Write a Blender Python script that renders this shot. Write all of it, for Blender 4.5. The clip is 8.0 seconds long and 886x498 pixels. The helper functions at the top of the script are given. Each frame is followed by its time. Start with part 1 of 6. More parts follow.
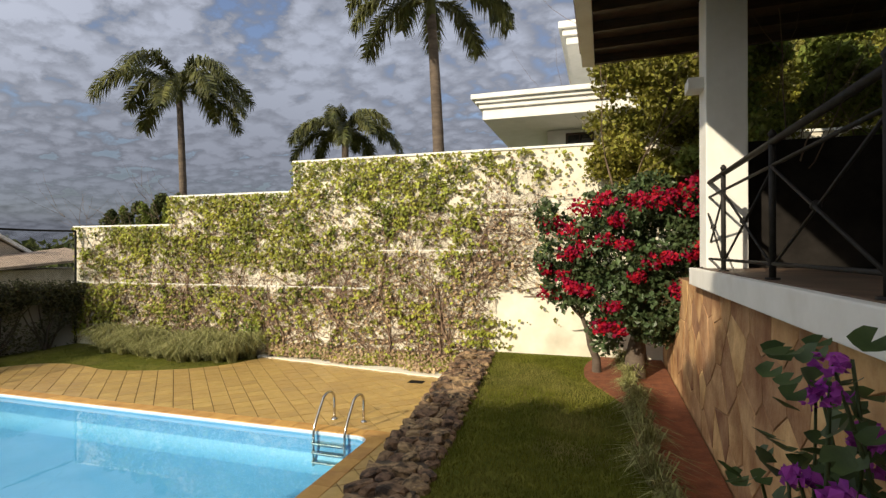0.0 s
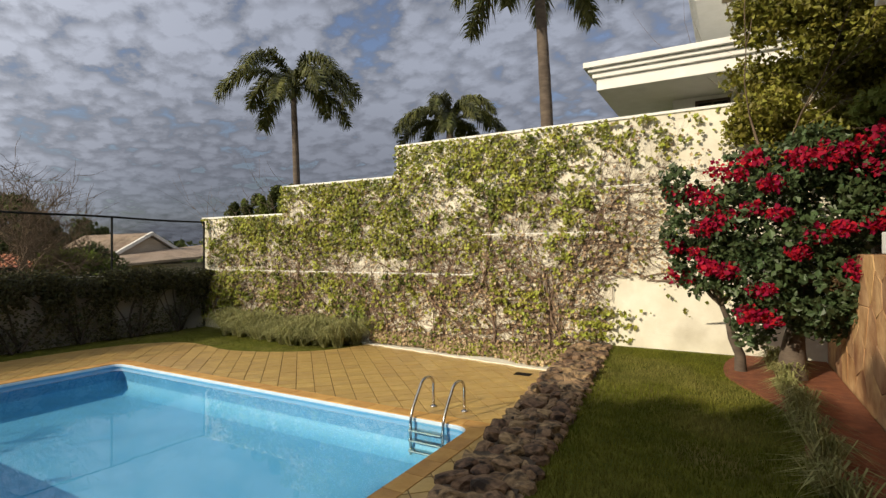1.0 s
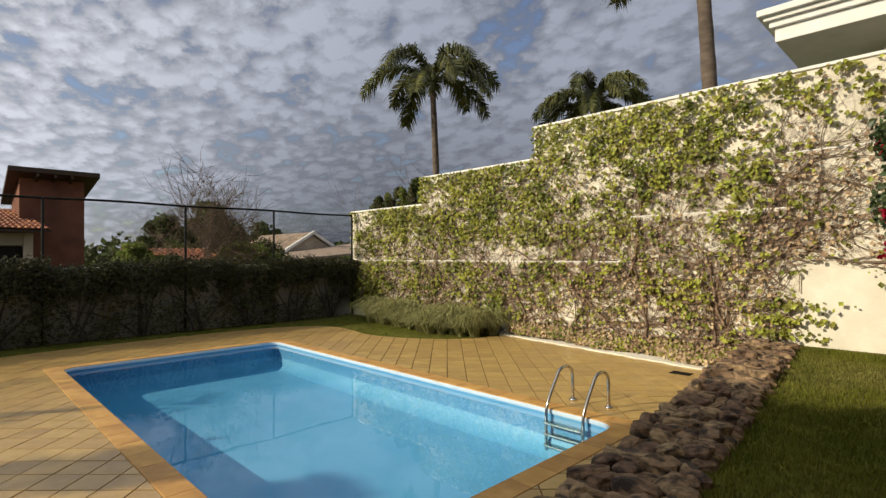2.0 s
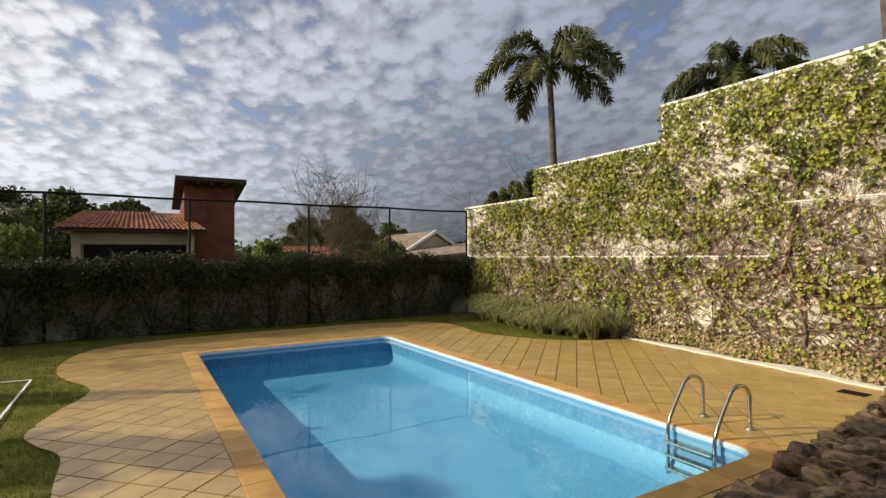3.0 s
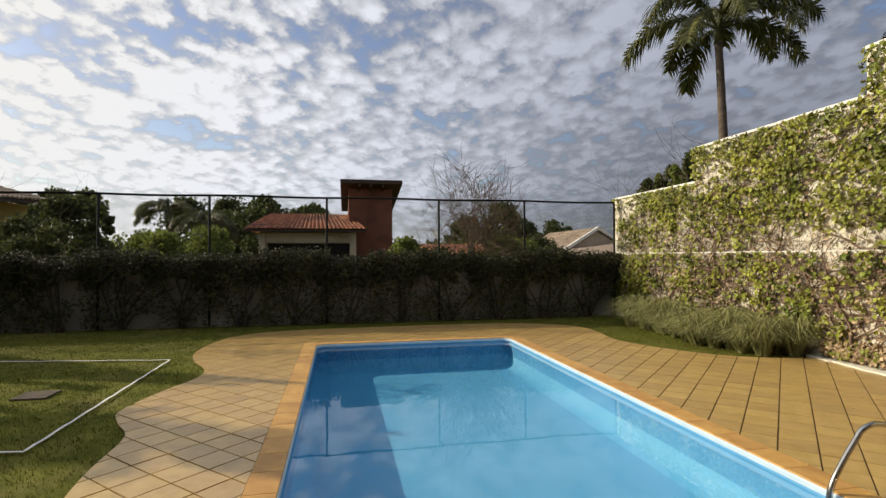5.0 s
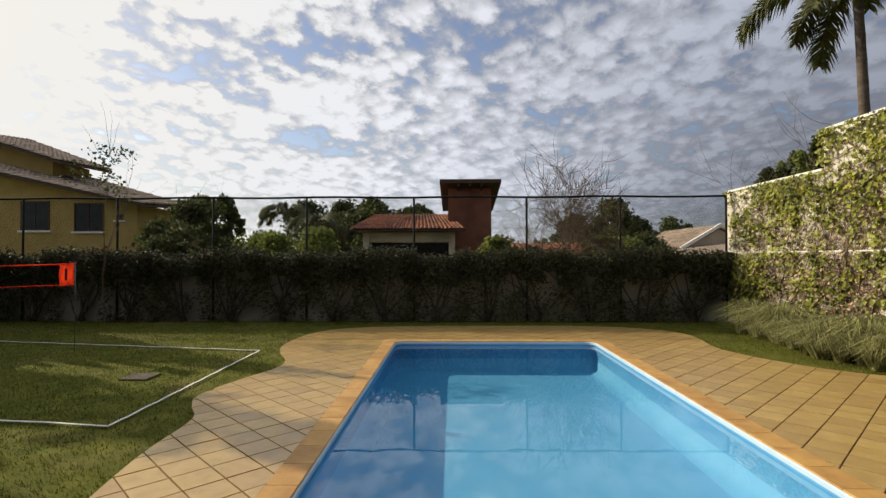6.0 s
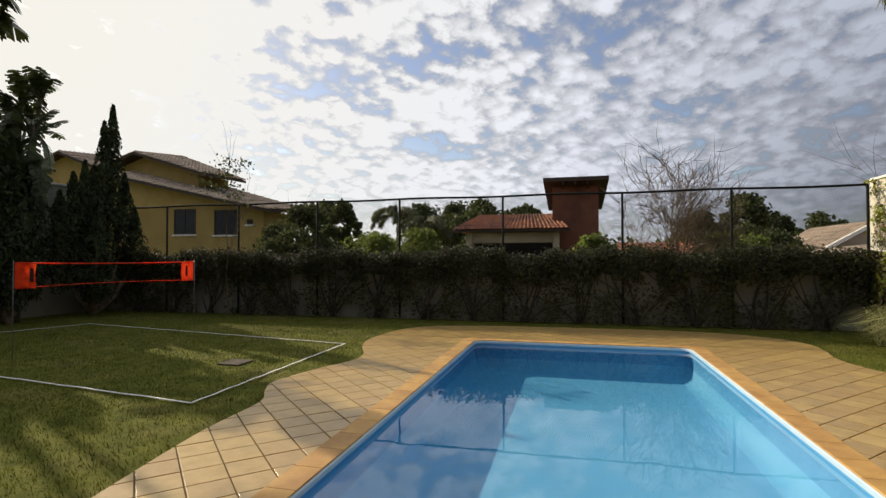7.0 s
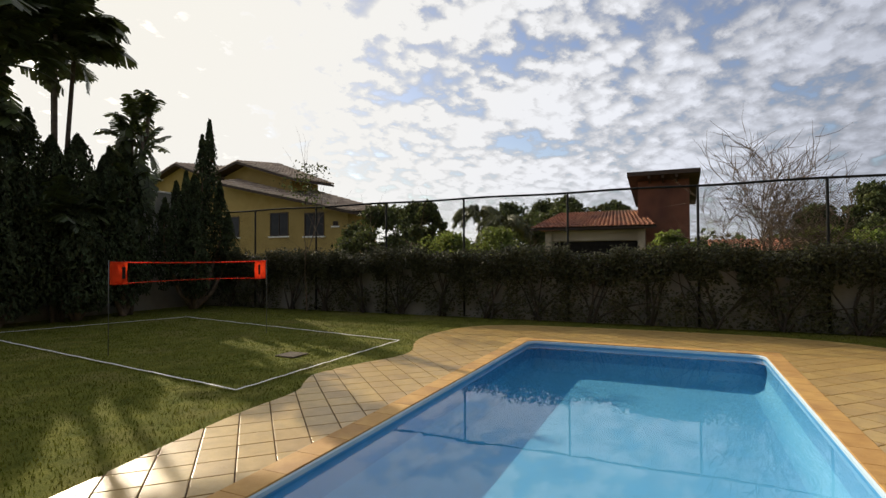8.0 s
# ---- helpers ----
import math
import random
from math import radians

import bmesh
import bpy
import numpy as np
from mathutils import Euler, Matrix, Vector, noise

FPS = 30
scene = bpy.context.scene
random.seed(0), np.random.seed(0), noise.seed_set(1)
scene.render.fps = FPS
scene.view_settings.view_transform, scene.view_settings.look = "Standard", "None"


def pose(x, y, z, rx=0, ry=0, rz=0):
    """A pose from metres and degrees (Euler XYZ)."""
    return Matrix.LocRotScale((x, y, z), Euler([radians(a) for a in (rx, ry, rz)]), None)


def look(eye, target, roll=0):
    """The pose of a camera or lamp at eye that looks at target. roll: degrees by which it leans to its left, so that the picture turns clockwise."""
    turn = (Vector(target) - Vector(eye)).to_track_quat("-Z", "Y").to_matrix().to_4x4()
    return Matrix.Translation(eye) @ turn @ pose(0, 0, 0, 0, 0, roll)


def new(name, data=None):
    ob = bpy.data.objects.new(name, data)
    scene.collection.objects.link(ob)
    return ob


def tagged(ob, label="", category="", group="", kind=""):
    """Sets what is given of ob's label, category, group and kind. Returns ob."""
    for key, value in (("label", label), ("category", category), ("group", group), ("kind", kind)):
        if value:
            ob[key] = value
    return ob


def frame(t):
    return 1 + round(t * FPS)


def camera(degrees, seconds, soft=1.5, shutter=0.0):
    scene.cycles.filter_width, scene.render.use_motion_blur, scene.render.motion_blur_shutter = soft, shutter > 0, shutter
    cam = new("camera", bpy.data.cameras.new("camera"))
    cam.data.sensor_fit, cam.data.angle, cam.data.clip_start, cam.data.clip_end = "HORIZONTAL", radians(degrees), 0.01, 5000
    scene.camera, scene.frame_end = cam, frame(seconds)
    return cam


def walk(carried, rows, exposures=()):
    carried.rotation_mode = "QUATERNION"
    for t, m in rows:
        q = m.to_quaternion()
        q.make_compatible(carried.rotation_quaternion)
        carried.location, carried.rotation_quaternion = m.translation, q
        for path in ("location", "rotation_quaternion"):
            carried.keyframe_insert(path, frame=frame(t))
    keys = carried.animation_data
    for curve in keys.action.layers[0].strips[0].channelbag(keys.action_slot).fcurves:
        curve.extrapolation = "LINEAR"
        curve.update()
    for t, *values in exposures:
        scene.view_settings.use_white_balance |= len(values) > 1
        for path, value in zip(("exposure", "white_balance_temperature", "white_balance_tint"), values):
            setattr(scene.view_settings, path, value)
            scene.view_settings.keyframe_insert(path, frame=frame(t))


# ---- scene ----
cam = camera(81.5, 8.0, soft=1.4)
PATH = [
    (0, (0.261, 0.192, 2.72), (-0.338, 2.1, 2.726), -0.1),
    (0.5, (0.17, 0.601, 2.49), (-0.617, 2.439, 2.505), -0.1),
    (1, (0.038, 0.925, 2.317), (-0.946, 2.666, 2.331), -0.2),
    (1.5, (-0.09, 1.17, 2.152), (-1.286, 2.773, 2.169), -0.4),
    (2, (-0.171, 1.469, 1.962), (-1.595, 2.873, 1.986), -0.3),
    (3.5, (-0.451, 2.408, 1.819), (-2.258, 3.266, 1.847), -0.4),
    (4, (-0.539, 2.774, 1.769), (-2.407, 3.487, 1.799), -0.3),
    (5.5, (-0.87, 3.853, 1.73), (-2.86, 4.048, 1.759), -0.2),
    (6, (-0.914, 4.203, 1.709), (-2.914, 4.166, 1.739), -0.1),
    (6.5, (-0.975, 4.573, 1.672), (-2.956, 4.301, 1.707), -0.1),
    (7, (-1.043, 4.962, 1.649), (-2.982, 4.474, 1.686), -0.1),
    (7.5, (-1.197, 5.326, 1.635), (-3.08, 4.655, 1.672), -0.2),
    (8, (-1.291, 5.767, 1.633), (-3.109, 4.934, 1.669), -0.3),
]
walk(cam, [(t, look(eye, target, roll)) for t, eye, target, roll in PATH], [(0.0, 0.22), (0.5, 0.08), (1.0, -0.04), (1.5, -0.1), (2.0, -0.08), (3.5, 0.04), (4.0, 0.05), (5.5, -0.04), (8.0, 0.0)])

# ---- world, sun, exposure ----
SUN_DIR = Vector((0.404, 0.808, -0.428)).normalized()   # the way the light travels
sun_data = bpy.data.lights.new("sun", "SUN")
sun_data.energy, sun_data.angle, sun_data.color = 4.5, radians(0.6), (1.0, 0.87, 0.66)
sun = new("sun", sun_data)
sun.matrix_world = look((0, 0, 30), Vector((0, 0, 30)) + SUN_DIR)
scene.view_settings.exposure = 0.0

world = bpy.data.worlds.new("sky")
scene.world = world
world.use_nodes = True


def build_sky():
    nt = world.node_tree
    nt.nodes.clear()
    N, L = nt.nodes.new, nt.links.new

    def math_node(op, a, b=None, c=None):
        n = N("ShaderNodeMath")
        n.operation = op
        for i, v in enumerate((a, b, c)):
            if v is None:
                continue
            if isinstance(v, (int, float)):
                n.inputs[i].default_value = v
            else:
                L(v, n.inputs[i])
        return n.outputs[0]

    out, bg = N("ShaderNodeOutputWorld"), N("ShaderNodeBackground")
    sky = N("ShaderNodeTexSky")
    sky.sky_type, sky.sun_disc = "NISHITA", False
    sky.sun_elevation = math.asin(-SUN_DIR.z)
    sky.sun_rotation = math.atan2(-SUN_DIR.x, -SUN_DIR.y)
    tc = N("ShaderNodeTexCoord")
    sep = N("ShaderNodeSeparateXYZ")
    L(tc.outputs["Generated"], sep.inputs[0])
    up = math_node("ADD", math_node("MULTIPLY", math_node("MAXIMUM", sep.outputs[2], 0.0), 0.78), 0.215)
    flat = N("ShaderNodeCombineXYZ")
    L(math_node("DIVIDE", sep.outputs[0], up), flat.inputs[0])
    L(math_node("DIVIDE", sep.outputs[1], up), flat.inputs[1])
    # the layer of small clouds, and the wide gaps in it
    fine = N("ShaderNodeTexNoise")
    fine.inputs["Scale"].default_value, fine.inputs["Detail"].default_value = 8.0, 8
    fine.inputs["Roughness"].default_value, fine.inputs["Distortion"].default_value = 0.62, 0.1
    wide = N("ShaderNodeTexNoise")
    wide.inputs["Scale"].default_value, wide.inputs["Detail"].default_value = 0.85, 3
    shift = N("ShaderNodeVectorMath")
    shift.operation = "ADD"
    shift.inputs[1].default_value = (3.1, 1.7, 0)
    stretch = N("ShaderNodeMapping")
    stretch.inputs["Rotation"].default_value = (0, 0, radians(35))
    stretch.inputs["Scale"].default_value = (0.92, 1.08, 1)
    L(flat.outputs[0], stretch.inputs[0])
    L(stretch.outputs[0], fine.inputs["Vector"])
    L(flat.outputs[0], shift.inputs[0])
    L(shift.outputs[0], wide.inputs["Vector"])
    # round puffs
    warp = N("ShaderNodeVectorMath")
    warp.operation = "MULTIPLY_ADD"
    warp.inputs[1].default_value = (0.16, 0.16, 0)
    puff = N("ShaderNodeTexVoronoi")
    puff.feature = "SMOOTH_F1"
    puff.inputs["Scale"].default_value, puff.inputs["Smoothness"].default_value = 12.5, 0.5
    L(fine.outputs[1], warp.inputs[0])
    L(stretch.outputs[0], warp.inputs[2])
    L(warp.outputs[0], puff.inputs["Vector"])
    cover = math_node("ADD", math_node("MULTIPLY", fine.outputs[0], 0.72), math_node("MULTIPLY", wide.outputs[0], 0.45))
    cover = math_node("ADD", cover, math_node("MULTIPLY", math_node("SUBTRACT", 0.42, puff.outputs["Distance"]), 0.34))
    cover = math_node("ADD", cover, 0.255)
    # the larger blue gaps: bearing and height of each, its half width and half height, how clear it is
    drift = N("ShaderNodeTexNoise")
    drift.inputs["Scale"].default_value, drift.inputs["Detail"].default_value = 2.6, 6
    drift.inputs["Roughness"].default_value = 0.65
    L(flat.outputs[0], drift.inputs["Vector"])
    parts = N("ShaderNodeSeparateColor")
    L(drift.outputs[1], parts.inputs[0])
    back = lambda sock: math_node("MULTIPLY", sock, -1.0)
    bearing = math_node("ADD", math_node("ARCTAN2", back(sep.outputs[1]), back(sep.outputs[0])), math_node("MULTIPLY", math_node("SUBTRACT", parts.outputs[0], 0.5), 0.45))
    height = math_node("ADD", math_node("ARCSINE", sep.outputs[2]), math_node("MULTIPLY", math_node("SUBTRACT", parts.outputs[1], 0.5), 0.16))
    for b, h, wide_by, tall_by, clear in ((210, 20, 5, 3, 0.24), (202, 18.5, 4, 2.5, 0.26), (197, 22, 6, 1.8, 0.32), (213, 11.5, 7, 2.0, 0.13), (193.5, 12.5, 7, 1.5, 0.30), (180, 23.5, 5, 3, 0.16),
                                          (170, 15.3, 3, 1.3, 0.18), (127, 24, 3.5, 5, 0.30), (141, 21, 2.5, 1.6, 0.16), (151, 18, 2, 1.3, 0.18), (169, 14.7, 3, 1.2, 0.14)):
        du = math_node("DIVIDE", math_node("SUBTRACT", bearing, radians(b - 180)), radians(wide_by))
        dv = math_node("DIVIDE", math_node("SUBTRACT", height, radians(h)), radians(tall_by))
        far = math_node("ADD", math_node("MULTIPLY", du, du), math_node("MULTIPLY", dv, dv))
        cover = math_node("SUBTRACT", cover, math_node("MULTIPLY", math_node("EXPONENT", back(far)), clear * 0.85))
    ramp = N("ShaderNodeValToRGB")
    ramp.color_ramp.elements[0].position, ramp.color_ramp.elements[1].position = 0.54, 0.73
    L(cover, ramp.inputs[0])
    # thick parts of the clouds are greyer, all the more on the side away from the sun
    dense = N("ShaderNodeMapRange")
    dense.inputs["From Min"].default_value, dense.inputs["From Max"].default_value = 0.60, 0.90
    L(cover, dense.inputs[0])
    dot = N("ShaderNodeVectorMath")
    dot.operation = "DOT_PRODUCT"
    dot.inputs[1].default_value = -SUN_DIR
    L(tc.outputs["Generated"], dot.inputs[0])
    near = N("ShaderNodeMapRange")
    near.inputs["From Min"].default_value, near.inputs["From Max"].default_value = -0.2, 1.0
    L(dot.outputs["Value"], near.inputs[0])
    near_sun = math_node("POWER", near.outputs[0], 1.75)
    bright = math_node("ADD", math_node("MULTIPLY", near_sun, 0.81), 0.31)
    bright = math_node("MULTIPLY", bright, math_node("ADD", 0.57, math_node("MULTIPLY", dense.outputs[0], 0.82)))
    cloud = N("ShaderNodeMix")
    cloud.data_type, cloud.blend_type = "RGBA", "MULTIPLY"
    cloud.inputs[0].default_value = 1.0
    tint = N("ShaderNodeMix")
    tint.data_type = "RGBA"
    L(near_sun, tint.inputs[0])
    tint.inputs[6].default_value, tint.inputs[7].default_value = (0.87, 0.94, 1.14, 1), (1.02, 0.985, 0.90, 1)
    L(tint.outputs[2], cloud.inputs[6])
    grey = N("ShaderNodeCombineColor")
    L(grey.outputs[0], cloud.inputs[7])
    scaled = N("ShaderNodeVectorMath")
    scaled.operation = "SCALE"
    scaled.inputs["Scale"].default_value = 0.125
    rich = N("ShaderNodeHueSaturation")
    rich.inputs["Saturation"].default_value = 0.98
    rich.inputs["Hue"].default_value = 0.512
    L(sky.outputs[0], rich.inputs["Color"])
    L(rich.outputs[0], scaled.inputs[0])
    # haze swallows the clouds near the horizon
    haze = N("ShaderNodeMapRange")
    haze.inputs["From Min"].default_value, haze.inputs["From Max"].default_value = 0.0, 0.16
    haze.inputs["To Min"].default_value, haze.inputs["To Max"].default_value = 0.85, 1.0
    L(sep.outputs[2], haze.inputs[0])
    mix = N("ShaderNodeMix")
    mix.data_type = "RGBA"
    bank = N("ShaderNodeMapRange")
    bank.inputs["From Min"].default_value, bank.inputs["From Max"].default_value = 0.34, 0.04
    L(sep.outputs[2], bank.inputs[0])
    away = N("ShaderNodeMapRange")
    away.inputs["From Min"].default_value, away.inputs["From Max"].default_value = 0.45, 0.12
    L(near.outputs[0], away.inputs[0])
    low = math_node("MULTIPLY", bank.outputs[0], away.outputs[0])
    bright = math_node("MULTIPLY", bright, math_node("SUBTRACT", 1.0, math_node("MULTIPLY", low, 0.6)))
    bright = math_node("MINIMUM", bright, 0.92)
    for i in range(3):
        L(bright, grey.inputs[i])
    L(math_node("MAXIMUM", math_node("MULTIPLY", ramp.outputs[0], haze.outputs[0]), low), mix.inputs[0])
    L(scaled.outputs[0], mix.inputs[6])
    L(cloud.outputs[2], mix.inputs[7])
    L(mix.outputs[2], bg.inputs[0])
    bg.inputs[1].default_value = 1.0
    L(bg.outputs[0], out.inputs[0])


build_sky()


# ---- materials ----
def material(name, dark, light, scale=4.0, rough=0.8, bump=0.3, bump_scale=None, detail=6, stain=None, stain_scale=0.6,
             stain_at=(0.5, 0.75), spread=0.0, island=0.0, metal=0.0, gloss=0.5, through_light=0.0, stretch=(1, 1, 1)):
    """Two scales of noise between two colours, stains, relief; spread: change from piece to piece; island: from leaf to leaf."""
    m = bpy.data.materials.new(name)
    m.use_nodes = True
    nt = m.node_tree
    N, L = nt.nodes.new, nt.links.new
    b = nt.nodes["Principled BSDF"]
    tc, mp = N("ShaderNodeTexCoord"), N("ShaderNodeMapping")
    mp.inputs["Scale"].default_value = stretch
    L(tc.outputs["Object"], mp.inputs[0])
    if spread:
        info = N("ShaderNodeObjectInfo")
        off = N("ShaderNodeVectorMath")
        off.operation = "ADD"
        mul = N("ShaderNodeMath")
        mul.operation = "MULTIPLY"
        mul.inputs[1].default_value = 37.0
        L(info.outputs["Random"], mul.inputs[0])
        L(mp.outputs[0], off.inputs[0])
        L(mul.outputs[0], off.inputs[1])
        vec = off.outputs[0]
    else:
        vec = mp.outputs[0]
    n1 = N("ShaderNodeTexNoise")
    n1.inputs["Scale"].default_value, n1.inputs["Detail"].default_value = scale, detail
    n1.inputs["Roughness"].default_value = 0.62
    L(vec, n1.inputs["Vector"])
    r = N("ShaderNodeValToRGB")
    r.color_ramp.elements[0].position, r.color_ramp.elements[1].position = 0.32, 0.68
    r.color_ramp.elements[0].color, r.color_ramp.elements[1].color = (*dark, 1), (*light, 1)
    L(n1.outputs[0], r.inputs[0])
    col = r.outputs[0]
    if stain:
        n2 = N("ShaderNodeTexNoise")
        n2.inputs["Scale"].default_value, n2.inputs["Detail"].default_value = stain_scale, 5
        L(vec, n2.inputs["Vector"])
        r2 = N("ShaderNodeValToRGB")
        r2.color_ramp.elements[0].position, r2.color_ramp.elements[1].position = stain_at
        L(n2.outputs[0], r2.inputs[0])
        mx = N("ShaderNodeMix")
        mx.data_type = "RGBA"
        L(r2.outputs[0], mx.inputs[0])
        L(col, mx.inputs[6])
        mx.inputs[7].default_value = (*stain, 1)
        col = mx.outputs[2]
    for amount, node, socket in ((spread, "ShaderNodeObjectInfo", "Random"), (island, "ShaderNodeNewGeometry", "Random Per Island")):
        if amount:
            g = N(node)
            mr = N("ShaderNodeMapRange")
            mr.inputs["To Min"].default_value, mr.inputs["To Max"].default_value = 1 - amount, 1 + amount
            L(g.outputs[socket], mr.inputs[0])
            hsv = N("ShaderNodeHueSaturation")
            L(mr.outputs[0], hsv.inputs["Value"])
            h = N("ShaderNodeMapRange")
            h.inputs["To Min"].default_value, h.inputs["To Max"].default_value = 0.5 - 0.035 * amount, 0.5 + 0.035 * amount
            L(g.outputs[socket], h.inputs[0])
            L(h.outputs[0], hsv.inputs["Hue"])
            L(col, hsv.inputs["Color"])
            col = hsv.outputs[0]
    L(col, b.inputs["Base Color"])
    b.inputs["Roughness"].default_value, b.inputs["Metallic"].default_value = rough, metal
    b.inputs["Specular IOR Level"].default_value = gloss
    if bump:
        n3 = N("ShaderNodeTexNoise")
        n3.inputs["Scale"].default_value, n3.inputs["Detail"].default_value = bump_scale or scale * 4, 5
        L(vec, n3.inputs["Vector"])
        bp = N("ShaderNodeBump")
        bp.inputs["Strength"].default_value, bp.inputs["Distance"].default_value = bump, 0.02
        L(n3.outputs[0], bp.inputs["Height"])
        L(bp.outputs[0], b.inputs["Normal"])
    if through_light:
        tr = N("ShaderNodeBsdfTranslucent")
        L(col, tr.inputs[0])
        ms = N("ShaderNodeMixShader")
        ms.inputs[0].default_value = through_light
        L(b.outputs[0], ms.inputs[1])
        L(tr.outputs[0], ms.inputs[2])
        L(ms.outputs[0], nt.nodes["Material Output"].inputs[0])
    return m


M = {}
M["plaster"] = material("cream_plaster", (0.72, 0.67, 0.54), (0.82, 0.78, 0.66), 2.5, 0.9, 0.25, 40, stain=(0.42, 0.37, 0.28), stain_scale=0.9, stain_at=(0.52, 0.85))
M["white_paint"] = material("white_paint", (0.74, 0.73, 0.68), (0.82, 0.81, 0.77), 3, 0.75, 0.1, 30, stain=(0.55, 0.53, 0.47), stain_scale=1.3, stain_at=(0.6, 0.9))
M["grey_plaster"] = material("grey_wall_plaster", (0.25, 0.24, 0.21), (0.38, 0.36, 0.32), 1.6, 0.95, 0.3, 30, stain=(0.16, 0.16, 0.13), stain_scale=0.8, stain_at=(0.45, 0.8))
M["tile"] = material("deck_tile", (0.425, 0.272, 0.083), (0.56, 0.378, 0.138), 7, 0.31, 0.15, 90, stain=(0.36, 0.24, 0.10), stain_scale=2.2, stain_at=(0.5, 0.9), gloss=1.0, spread=0.10)
M["tile_rest"] = material("deck_tile_joined", (0.425, 0.272, 0.083), (0.56, 0.378, 0.138), 7, 0.31, 0.15, 90, stain=(0.36, 0.24, 0.10), stain_scale=2.2, stain_at=(0.5, 0.9), gloss=1.0, island=0.10)
M["joint"] = material("tile_joint", (0.11, 0.066, 0.028), (0.18, 0.115, 0.055), 12, 0.95, 0.2)
M["coping"] = material("terracotta_coping", (0.47, 0.25, 0.062), (0.60, 0.35, 0.105), 5, 0.6, 0.2, 60, stain=(0.27, 0.12, 0.04), stain_scale=2, stain_at=(0.5, 0.85), spread=0.08)
M["liner"] = material("pool_liner", (0.20, 0.47, 0.70), (0.26, 0.54, 0.76), 1.4, 0.45, 0.0, stain=(0.21, 0.50, 0.73), stain_scale=0.5, stain_at=(0.4, 0.8))
M["liner_wall"] = material("pool_liner_darkened", (0.13, 0.35, 0.58), (0.18, 0.42, 0.65), 2.5, 0.5, 0.0, stain=(0.15, 0.38, 0.62), stain_scale=1.6, stain_at=(0.45, 0.75))
M["pool_rim"] = material("pool_rim", (0.46, 0.60, 0.71), (0.57, 0.68, 0.77), 3, 0.4, 0.05)
M["steel"] = material("polished_steel", (0.44, 0.42, 0.39), (0.58, 0.56, 0.52), 9, 0.2, 0.0, metal=1.0)
M["stone"] = material("field_stone", (0.115, 0.07, 0.04), (0.36, 0.235, 0.13), 3.2, 0.92, 0.7, 12, stain=(0.035, 0.024, 0.016), stain_scale=2.4, stain_at=(0.48, 0.64), spread=0.35)
M["mortar"] = material("stone_mortar", (0.05, 0.038, 0.026), (0.12, 0.09, 0.06), 9, 0.95, 0.8)
M["warm_stone"] = material("sandstone", (0.32, 0.155, 0.06), (0.60, 0.38, 0.19), 2.2, 0.9, 0.9, 14, stain=(0.21, 0.085, 0.035), stain_scale=1.4, stain_at=(0.5, 0.72), spread=0.28)
M["wall_mortar"] = material("sandstone_mortar", (0.18, 0.095, 0.045), (0.30, 0.17, 0.085), 9, 0.95, 0.6)
M["soil"] = material("red_soil", (0.15, 0.045, 0.018), (0.27, 0.09, 0.035), 6, 1.0, 0.9, 30)
M["lawn"] = material("lawn_ground", (0.07, 0.085, 0.012), (0.16, 0.16, 0.028), 3.0, 1.0, 0.8, 60, stain=(0.20, 0.17, 0.06), stain_scale=0.8, stain_at=(0.52, 0.8), gloss=0.1)
M["grass"] = material("grass_blades", (0.078, 0.098, 0.010), (0.172, 0.172, 0.025), 1.2, 0.8, 0, stain=(0.27, 0.24, 0.08), stain_scale=0.7, stain_at=(0.5, 0.8), island=0.35, gloss=0.15, through_light=0.25)
M["tuft"] = material("tuft_leaves", (0.17, 0.18, 0.055), (0.43, 0.41, 0.19), 6, 0.6, 0, island=0.35, gloss=0.2, through_light=0.25)
M["dark_metal"] = material("dark_painted_metal", (0.010, 0.011, 0.010), (0.022, 0.022, 0.02), 10, 0.8, 0.1, gloss=0.15)
M["iron"] = material("black_iron", (0.010, 0.009, 0.008), (0.024, 0.021, 0.019), 12, 0.6, 0.15, gloss=0.25)
M["bark"] = material("bark", (0.10, 0.07, 0.045), (0.22, 0.16, 0.11), 6, 0.95, 0.9, 25)
M["palm_bark"] = material("palm_bark", (0.07, 0.052, 0.04), (0.15, 0.115, 0.085), 3, 0.9, 0.6, 18, stretch=(1, 1, 3))
M["vine"] = material("vine_stems", (0.11, 0.072, 0.048), (0.25, 0.17, 0.115), 8, 0.95, 0.4)
M["vine_dark"] = material("dark_hedge_stems", (0.03, 0.024, 0.018), (0.07, 0.055, 0.04), 8, 0.95, 0.4)
M["ivy"] = material("ivy_leaves", (0.10, 0.125, 0.016), (0.40, 0.39, 0.06), 1.8, 0.5, 0, island=0.6, gloss=0.35, through_light=0.25)
M["ivy_dry"] = material("dry_ivy_leaves", (0.33, 0.225, 0.14), (0.58, 0.44, 0.28), 1.6, 0.8, 0, island=0.4, gloss=0.2, through_light=0.25)
M["hedge_leaf"] = material("dark_hedge_leaves", (0.026, 0.030, 0.012), (0.08, 0.076, 0.03), 2, 0.6, 0, island=0.5, gloss=0.25, through_light=0.15)
M["shrub_leaf"] = material("yellow_green_leaves", (0.12, 0.125, 0.022), (0.34, 0.31, 0.055), 1.4, 0.5, 0, island=0.45, gloss=0.3, through_light=0.35)
M["boug_leaf"] = material("bougainvillea_leaves", (0.035, 0.06, 0.024), (0.10, 0.14, 0.055), 2, 0.45, 0, island=0.45, gloss=0.4, through_light=0.2)
